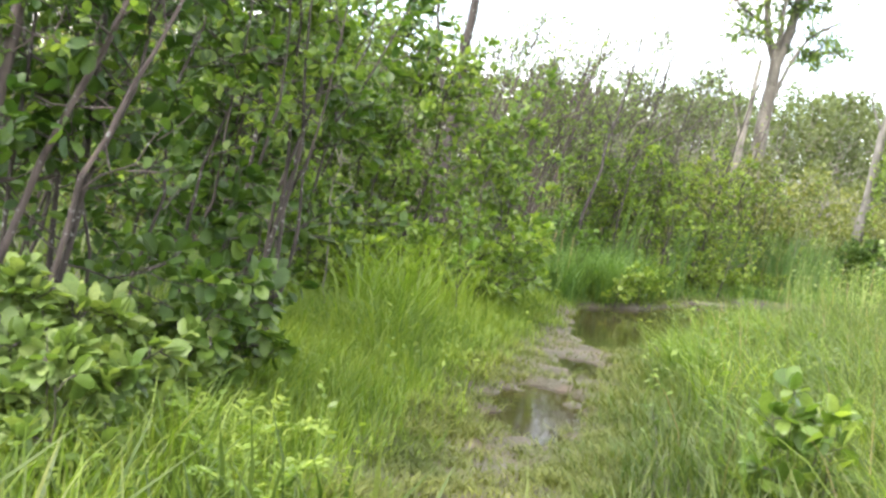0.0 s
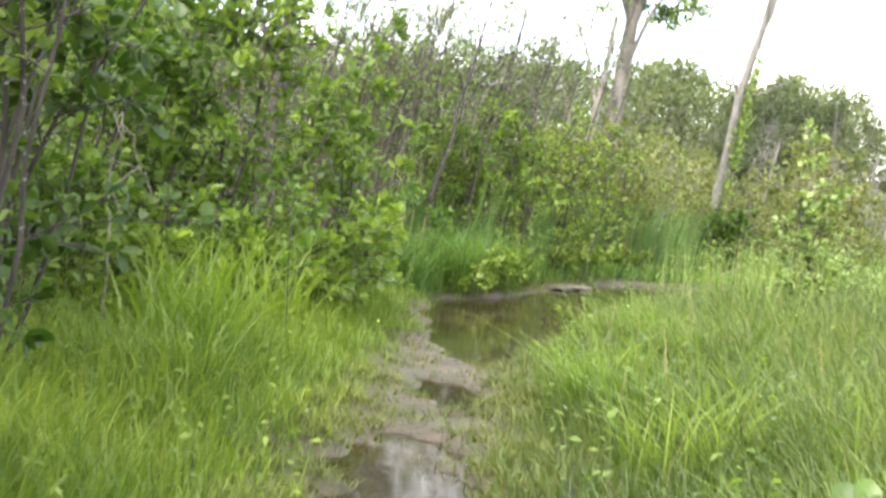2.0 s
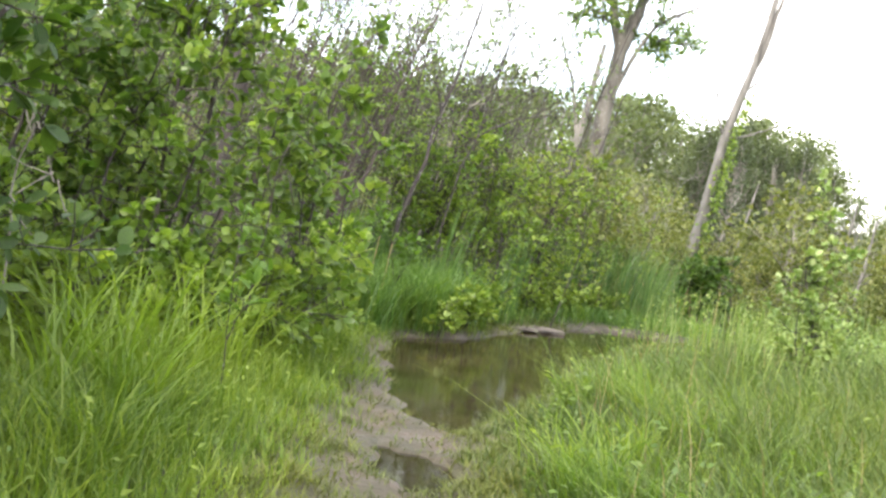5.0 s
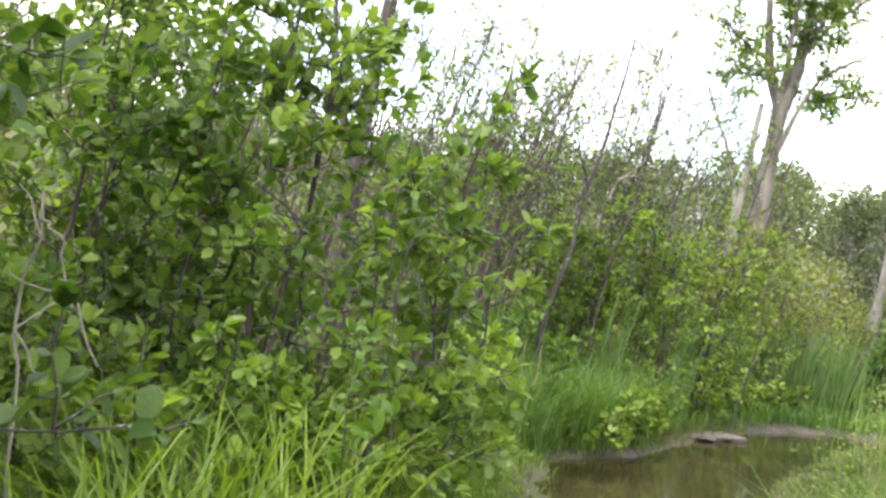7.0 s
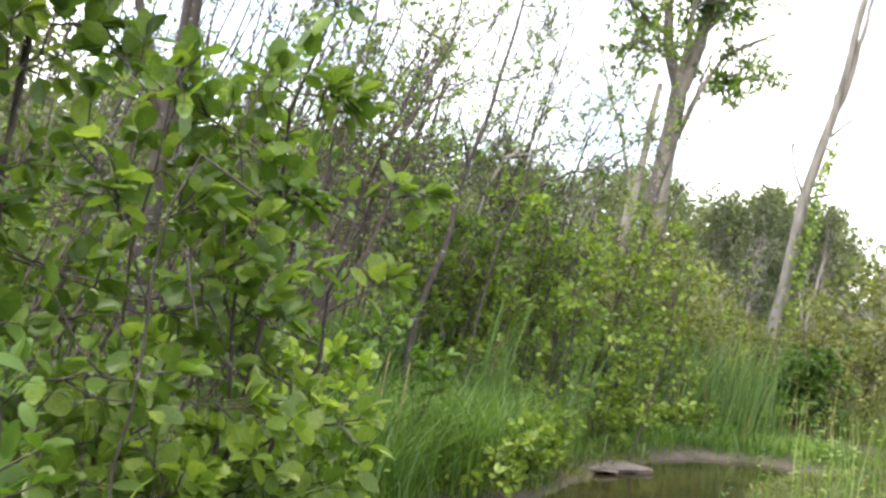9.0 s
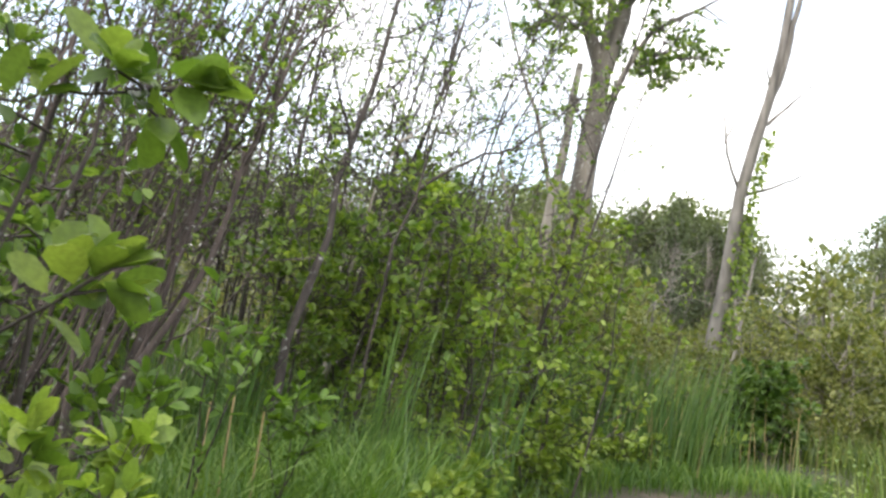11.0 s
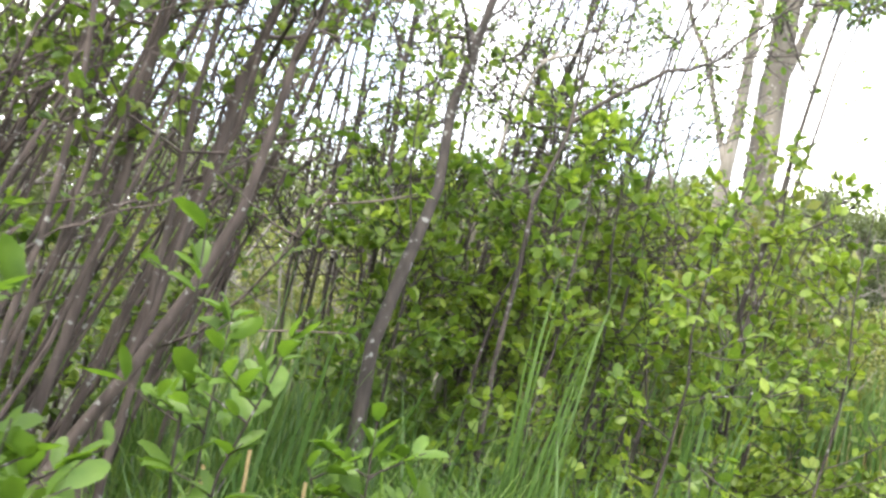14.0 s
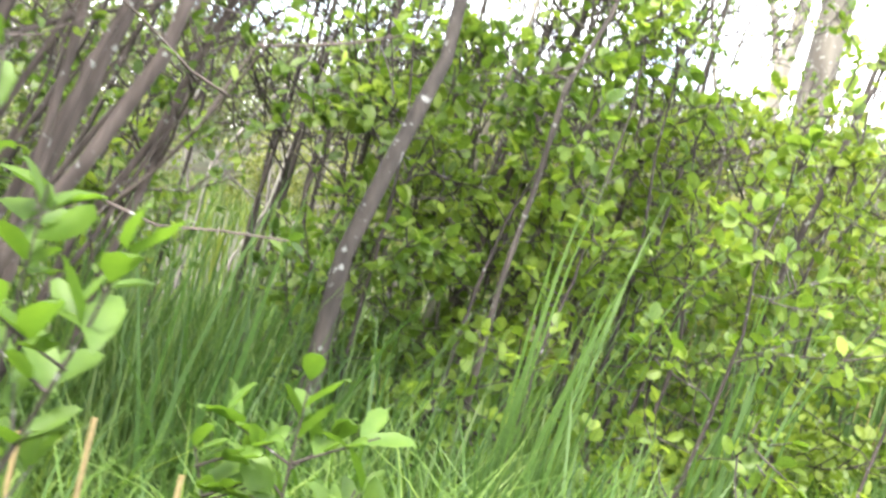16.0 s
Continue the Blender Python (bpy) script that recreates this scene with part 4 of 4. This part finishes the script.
POLES = [((7.94, 25.77), 0.05, 2.02, 0.04), ((12.2, 28.5), 0.1, 2.3, 0.04), ((13.6, 30.0), 0.3, 3.0, 0.04), ((15.2, 31.0), 0.35, 3.2, 0.04), ((12.4, 31.0), 0.5, 3.3, 0.04), ((17.0, 33.0), 0.3, 3.0, 0.05)]
for k, ((x, y), lean, h, r) in enumerate(POLES):
    settle(dead_stem("dead_pole", 90 + k, [([(x - lean, y, -0.1), (x - 0.4 * lean, y, 0.6 * h), (x, y, h)], r, r * 0.6)], "bare bleached dead pole standing in the marsh", BARK_DEAD, "dead poles in the marsh"))

settle(dead_stem("grey_trunk", 97, [([(-0.55, 16.5, -0.1), (-0.45, 16.4, 1.5), (-0.38, 16.3, 2.7), (-0.2, 16.3, 4.8)], 0.09, 0.06), ([(-0.4, 16.3, 2.4), (-0.7, 16.3, 3.2), (-0.8, 16.3, 4.2)], 0.05, 0.02)], "thick grey trunk standing in the thicket", BARK))

# grey dead thickets
def dead_shrub(seed, x, y, h, count, label):
    rng = np.random.default_rng(seed)
    root = thing("dead_shrub", (x, y, 0), label, "dead shrub", "dead grey shrubs")
    for _ in range(count):
        w = Wood()
        foot = np.array([x, y, 0]) + rng.normal(0, 1, 3) * (0.5, 0.4, 0)
        top = foot + np.array([rng.normal(0.5, 0.7), rng.normal(0, 0.4), h * rng.uniform(0.7, 1.1)])
        line = bent(rng, foot, top, 8, -0.05, 0.1)
        w.limb(line, 0.02, 0.005, 5)
        for t in rng.uniform(0.3, 1.0, 12):
            p = along(line, [t])[0]
            d = unit(rng.normal(0, 1, 3) + np.array([0.3, 0, 0.5]))
            b = bent(rng, p, p + d * rng.uniform(0.4, 0.9), 5, 0.03, 0.12)
            w.limb(b, 0.009, 0.003, 3)
            for u in rng.uniform(0.3, 1, 3):
                q = along(b, [u])[0]
                w.limb(bent(rng, q, q + unit(d + rng.normal(0, 0.6, 3)) * 0.3, 3), 0.004, 0.002, 3)
        w.mesh("branch", BARK_DEAD, root)
    return settle(root)


for k, (x, y, h) in enumerate([(3.6, 23.6, 3.6), (4.2, 25.0, 3.4), (2.6, 25.0, 3.8), (7.0, 26.5, 3.0), (10.5, 27.0, 2.6), (13.0, 29.0, 3.0), (1.0, 24.0, 3.6)]):
    dead_shrub(110 + k, x, y, h, 5, "grey leafless shrub with fine dead twigs")

# ---- willow scrub and woods behind
def cloud_tree(name, seed, h, wide, label, category, material, bark, count, leaf, lobes=14, low=0.25, conifer=False, group=""):
    """A far tree: trunk with limbs, and a crown of many small leaf sprays in uneven lobes."""
    rng = np.random.default_rng(seed)
    root = thing(name, (0, 0, 0), label, category, group)
    w, leaves = Wood(), Leaves(True)
    w.limb(bent(rng, (0, 0, -0.2), (rng.normal(0, 0.05 * h), 0, h * 0.92), 8, 0, 0.03), 0.022 * h, 0.004 * h, 7, 0.05, rng)
    for k in range(lobes):
        t = (k + rng.uniform(0, 1)) / lobes
        z = h * (low + (1 - low) * t)
        a = rng.uniform(0, 2 * np.pi)
        if conifer:
            far = wide * (1.0 - t ** 2.4) ** 0.6 * rng.uniform(0.4, 1.05)
            c, s = np.array([math.cos(a) * far * 0.6, math.sin(a) * far * 0.6, z - 0.04 * far]), np.array([0.34 * far + 0.4, 0.34 * far + 0.4, 0.055 * h])
        else:
            far = wide * math.sqrt(max(0.05, 1 - (1.6 * t - 0.6) ** 2)) * rng.uniform(0.3, 0.8)
            c, s = np.array([math.cos(a) * far, math.sin(a) * far, z * 0.93]), wide * rng.uniform(0.22, 0.38) * np.array([1, 1, 0.75])
        w.limb(bent(rng, (0, 0, z * 0.7), c, 4, 0.03, 0.08), 0.008 * h, 0.002 * h, 3)
        k_ = count // lobes
        p = c + s * unit(rng.normal(0, 1, (k_, 3))) * rng.uniform(0.35, 1.08, (k_, 1))
        way = unit(rng.normal(0, 1, (k_, 3)) + unit(p - c) + np.array([0, 0, 0.5 if conifer else 0.1]))
        size = leaf * rng.uniform(0.5, 1.3, k_)
        leaves.add(p, way, unit(rng.normal(0, 0.7, (k_, 3)) + np.array([0, 0, 1.0])), size, size * (0.5 if conifer else 0.8))
    w.mesh("trunk", bark, root)
    leaves.mesh("crown", material, root)
    return root


def planted(protos, places, rng):
    """The first use of each kind is moved into place; the rest are copies."""
    used = set()
    for x, y, s in places:
        k = int(rng.integers(len(protos)))
        m = Matrix.Translation((x, y, float(height_at(x, y)) - 0.05)) @ Matrix.Rotation(rng.uniform(0, 6.28), 4, "Z")
        if k in used:
            ob = copy_thing(protos[k], m)
        else:
            ob = protos[k]
            ob.matrix_basis = m
            used.add(k)
        ob.scale = (s, s, s * rng.uniform(0.9, 1.1))
    for k, p in enumerate(protos):
        if k not in used:
            for o in (*p.children_recursive, p):
                bpy.data.objects.remove(o)


wrng = np.random.default_rng(200)
WILLOWS = [cloud_tree("willow_bush", 210 + k, 3.0, 1.5, "olive-green willow bush in the marsh", "shrub", OLIVE, BARK_GREY, 1700, 0.15, 22, 0.08, group="willow scrub") for k in range(3)]
spots = []
for k in range(62):
    a = radians(wrng.uniform(-14, 42))
    d = wrng.uniform(27, 62)
    spots.append((d * math.sin(a), d * math.cos(a), wrng.uniform(0.6, 1.15) * (0.75 + 0.008 * d)))
for k in range(14):
    spots.append((wrng.uniform(9.5, 17), wrng.uniform(25, 30), wrng.uniform(0.5, 0.8)))
for k in range(8):
    spots.append((wrng.uniform(5.5, 9), wrng.uniform(26.2, 29), wrng.uniform(0.5, 0.8)))
for x, y, s in [(8.0, 24.6, 0.5), (9.2, 24.7, 0.55), (10.2, 25.2, 0.5), (7.2, 24.4, 0.55), (6.6, 22.9, 0.5), (5.4, 22.9, 0.85), (4.6, 22.7, 0.8), (10.9, 23.5, 0.4), (9.8, 23.4, 0.35), (3.6, 22.3, 0.6), (6.1, 24.8, 0.75), (7.4, 26.0, 0.7)]:
    spots.append((x, y, s))
for k in range(14):
    spots.append((wrng.uniform(-14, -5), wrng.uniform(4, 26), wrng.uniform(0.9, 1.4)))
planted(WILLOWS, spots, wrng)

WOODS = [cloud_tree("far_tree", 230 + k, 10.0, 4.0, "leafy broadleaved tree on the far hillside", "tree", FAR_GREEN_HAZED, BARK_GREY, 2100, 0.38, 30, 0.15, group="woods on the hillside") for k in range(3)]
spots = []
for k in range(84):
    a = radians(-12 + 56 * ((k * 0.381966) % 1.0))
    d = 84 + 22 * (k % 3) + wrng.uniform(-6, 6)
    dip = 1 - 0.55 * math.exp(-((math.degrees(a) - 28.8) / 2.3) ** 2)
    spots.append((d * math.sin(a), d * math.cos(a), (wrng.uniform(0.88, 1.05) + 0.1 * (k % 3)) * dip))
for k in range(9):
    spots.append((wrng.uniform(-40, -12), wrng.uniform(15, 60), wrng.uniform(0.6, 0.9)))
for k in range(10):
    a = radians(wrng.uniform(60, 300))
    spots.append((45 * math.sin(a), 45 * math.cos(a), wrng.uniform(0.7, 0.9)))
planted(WOODS, spots, wrng)

PINES = [cloud_tree("pine_tree", 250 + k, 11.0, 3.0, "dark green pine at the wood's edge", "tree", PINE, BARK_GREY, 3400, 0.3, 48, 0.12, True, "pines at the wood's edge") for k in range(2)]
spots = []
for k in range(16):
    a = radians(wrng.uniform(20.5, 26.3))
    d = wrng.uniform(70, 92)
    spots.append((d * math.sin(a), d * math.cos(a), wrng.uniform(0.65, 0.85)))
for k in range(9):
    a = radians(wrng.uniform(30.5, 37))
    d = wrng.uniform(60, 80)
    spots.append((d * math.sin(a), d * math.cos(a), wrng.uniform(0.6, 0.8)))
planted(PINES, spots, wrng)

# ---- smaller plants and litter
shrub("pale_sapling", 301, [((5.5, 14.0, 0), (5.4, 14.0, 2.45)), ((5.55, 14.1, 0), (5.65, 14.0, 1.9)), ((5.45, 14.0, 0), (5.25, 14.0, 1.7))], "slender sapling with pale whitish-green leaves", "sapling", 0.075, 20, 0.35, 0.04, (0.15, 1.0), PALE, radius=0.01)
shrub("pale_bush", 302, clump_stems(6, 5.6, 7.4, 13.6, 16.5, 0.9, 1.4, (0.1, 0), 0.2), "loose bush with pale blossom-green leaves in the meadow", "shrub", 0.055, 10, 0.4, 0.045, (0.15, 1.0), PALE, radius=0.007)
shrub("broadleaf_herb", 303, [((1.58, 5.1, 0.0), (1.56, 5.0, 0.7)), ((1.62, 5.15, 0.0), (1.75, 5.1, 0.66)), ((1.55, 5.1, 0.0), (1.45, 5.05, 0.62)), ((1.66, 5.0, 0.0), (1.7, 4.9, 0.55))], "broad-leaved green herb standing in the grass", "plant", 0.12, 7, 0.12, 0.05, (0.3, 1.0), ALDER, radius=0.005, twigs=0)
for k, (x, y, h) in enumerate([(-1.5, 4.1, 0.72), (-1.8, 4.5, 0.88), (-1.45, 4.9, 0.75), (-2.0, 4.1, 0.85), (-1.35, 5.5, 0.7)]):
    shrub("leafy_seedling", 310 + k, [((x + dx, y + dy, 0), (x + 1.6 * dx, y + 1.6 * dy, h * q)) for dx, dy, q in ((0, 0, 1), (0.15, 0.1, 0.85), (-0.14, 0.12, 0.9), (0.08, -0.14, 0.8))], "low leafy seedling with broad green leaves", "plant", 0.1, 9, 0.25, 0.05, (0.25, 1.0), SEEDLING, radius=0.006, twigs=2, group="seedlings at the thicket's foot")


def fern(seed, x, y, h, label):
    rng = np.random.default_rng(seed)
    root = thing("fern", (x, y, float(height_at(x, y))), label, "fern", "ferns in the grass")
    for a in np.linspace(0, 2 * np.pi, 8)[:7] + rng.uniform(0, 0.6, 7):
        w, leaves = Wood(), Leaves()
        foot = np.array([x, y, float(height_at(x, y))])
        line = bent(rng, foot, foot + np.array([math.cos(a) * 0.3, math.sin(a) * 0.3, h * rng.uniform(0.6, 1.0)]), 7, -0.2)
        w.limb(line, 0.004, 0.0015, 4)
        d = unit(line[-1] - line[0])
        out = unit(np.cross(d, [0, 0, 1.0]))
        for t in np.linspace(0.25, 0.98, 12):
            p = along(line, [t])[0]
            for s in (-1, 1):
                leaves.add(p, unit(out * s + 0.5 * d + rng.normal(0, 0.12, 3)), unit(np.array([0, 0, 1.0]) + rng.normal(0, 0.25, 3)), 0.11 * (1.1 - t) * rng.uniform(0.8, 1.15) + 0.02, 0.026)
        w.mesh("stalk", SPRING, root)
        leaves.mesh("frond", SPRING, root)
    return settle(root)


fern(330, -0.91, 4.59, 0.4, "yellow-green fern standing in the grass")
fern(331, -0.68, 4.04, 0.32, "yellow-green fern standing in the grass")
fern(332, -0.83, 4.99, 0.36, "yellow-green fern standing in the grass")
shrub("shore_herbs", 340, [((x, y, 0.02), (x + 0.05, y, 0.45)) for x, y in [(4.5, 20.1), (4.8, 20.3), (5.1, 20.6), (5.5, 20.9), (3.9, 19.5), (5.9, 21.1), (6.3, 21.3), (4.3, 19.9), (4.65, 20.45), (5.3, 20.95), (5.7, 21.2), (6.7, 21.4), (4.1, 19.3), (7.1, 21.6), (3.5, 18.9), (5.0, 20.75)]], "yellow-green leafy herbs at the water's edge", "plant", 0.075, 10, 0.22, 0.04, (0.1, 1.0), SPRING, radius=0.005, twigs=2)


shrub("shore_herbs", 341, [((x, y, 0.02), (x + 0.05, y, 0.5)) for x, y in [(2.6, 16.6), (2.8, 16.95), (2.85, 17.3), (3.05, 17.8), (2.45, 16.3), (2.2, 15.95), (2.65, 17.0), (2.9, 17.6)]], "bright yellow-green leafy herbs on the bank", "plant", 0.075, 11, 0.22, 0.035, (0.1, 1.0), SPRING, radius=0.005, twigs=2)


def slab(seed, x, y, long, wide, turn, tilt, label):
    rng = np.random.default_rng(seed)
    bm = bmesh.new()
    bmesh.ops.create_cube(bm, size=1.0)
    bmesh.ops.scale(bm, vec=(long, wide, 0.035), verts=bm.verts)
    bmesh.ops.subdivide_edges(bm, edges=bm.edges[:], cuts=3, use_grid_fill=True)
    for v in bm.verts:
        v.co += Vector(rng.normal(0, 0.008, 3))
    me = bpy.data.meshes.new("wood_slab")
    bm.to_mesh(me)
    bm.free()
    me.materials.append(BOARD)
    ob = new("wood_slab", me)
    ob.matrix_world = pose(x, y, 0.0, tilt, 0, turn)
    return tagged(ob, label, "wood", "weathered boards in the mud")


slab(350, 4.05, 18.6, 0.6, 0.36, 28, 3, "weathered grey board lying in the mud")
slab(351, 3.62, 18.35, 0.58, 0.34, 12, -2, "weathered brown board half sunk in the mud")
slab(352, 4.2, 19.15, 0.5, 0.12, 40, 5, "broken piece of weathered wood on the shore")


# ---- dead branches and stubs
def dead_branch(seed, lines, label, material, thick=0.018, name="dead_branch"):
    """A bare branch that stands on its foot, with its twigs."""
    rng = np.random.default_rng(seed)
    root = thing(name, (lines[0][0][0], lines[0][0][1], float(height_at(lines[0][0][0], lines[0][0][1]))), label, "dead branch", "dead branches in the thicket")
    for k, line in enumerate(lines):
        w = Wood()
        full = along(line, np.linspace(0, 1, 12)) + rng.normal(0, 0.014, (12, 3))
        w.limb(full, thick if k == 0 else 0.5 * thick, 0.005 if k == 0 else 0.003, 6, 0.1, rng)
        for t in rng.uniform(0.5, 1.0, 3):
            p = along(full, [t])[0]
            w.limb(bent(rng, p, p + unit(rng.normal(0, 1, 3)) * 0.22, 4, 0.02, 0.1), 0.005, 0.0025, 4)
        stem = w.mesh("branch", material, root) if k == 0 else w.mesh("twig", material, stem)
    return settle(root)


dead_branch(600, [[(2.2, 19.3, -0.05), (2.33, 19.3, 1.5), (2.6, 19.3, 2.82), (2.85, 19.3, 3.04), (3.13, 19.3, 3.3)], [(2.66, 19.3, 2.88), (2.95, 19.2, 2.98), (3.2, 19.2, 3.02)]], "pale bent dead branch above the bush", BARK_GREY, 0.024)
dead_branch(601, [[(0.05, 11.5, -0.05), (0.08, 11.4, 1.0), (0.15, 11.3, 1.78), (0.27, 11.3, 1.76), (0.37, 11.3, 1.7)], [(0.12, 11.35, 1.5), (0.2, 11.3, 1.54), (0.26, 11.3, 1.39)]], "grey dead twig hooked among the alder leaves", BARK, 0.005)
dead_branch(602, [[(-1.15, 9.7, -0.05), (-1.2, 9.6, 1.2), (-1.13, 9.5, 1.67)], [(-1.13, 9.5, 1.65), (-1.04, 9.5, 1.49), (-0.99, 9.5, 1.3)]], "grey dead twig drooping in the alder shrub", BARK_GREY, 0.008)
for k, (x, z) in enumerate([(1.25, 0.99), (1.36, 1.03), (1.51, 0.96)]):
    w = Wood()
    w.limb(np.array([(x - 0.05, 15.9, -0.05), (x - 0.03, 15.9, 0.5 * z), (x, 15.9, z)]), 0.007, 0.005, 6)
    stub = w.mesh("cattail_stub", STRAW, None)
    tagged(stub, "tan dead cattail stub standing in the grass", "cattail", "dead cattail stubs")
shrub("broadleaf_shrub", 610, [((-1.5, 5.7, 0), (-1.12, 5.5, 1.15)), ((-1.45, 5.4, 0), (-1.02, 5.3, 0.95)), ((-1.55, 5.9, 0), (-1.2, 5.8, 1.4)), ((-1.4, 5.5, 0), (-0.95, 5.5, 0.7)), ((-1.6, 5.3, 0), (-1.15, 5.1, 0.75))], "drooping shrub with broad soft green leaves over the grass", "shrub", 0.105, 9, 0.35, 0.06, (0.3, 1.0), ALDER_DARK, radius=0.008, twigs=3, rise=0.1)
shrub("alder_shrub", 612, [((-1.22, 6.6, 0), (-1.0, 6.5, 2.7)), ((-1.1, 6.6, 0), (-0.82, 6.5, 2.5)), ((-1.3, 6.8, 0), (-1.15, 6.7, 2.6)), ((-1.35, 7.0, 0), (-0.98, 6.9, 2.6)), ((-1.45, 6.5, 0), (-1.15, 6.4, 2.5)), ((-1.2, 7.2, 0), (-0.85, 7.1, 2.7)), ((-1.5, 6.9, 0), (-1.25, 6.9, 2.8)), ((-1.55, 6.3, 0), (-1.3, 6.2, 2.4))], "bare-footed dark alder stems rising from the bank", "shrub", 0.075, 6, 0.45, 0.07, (0.6, 1.0), ALDER, radius=0.02, twigs=3)

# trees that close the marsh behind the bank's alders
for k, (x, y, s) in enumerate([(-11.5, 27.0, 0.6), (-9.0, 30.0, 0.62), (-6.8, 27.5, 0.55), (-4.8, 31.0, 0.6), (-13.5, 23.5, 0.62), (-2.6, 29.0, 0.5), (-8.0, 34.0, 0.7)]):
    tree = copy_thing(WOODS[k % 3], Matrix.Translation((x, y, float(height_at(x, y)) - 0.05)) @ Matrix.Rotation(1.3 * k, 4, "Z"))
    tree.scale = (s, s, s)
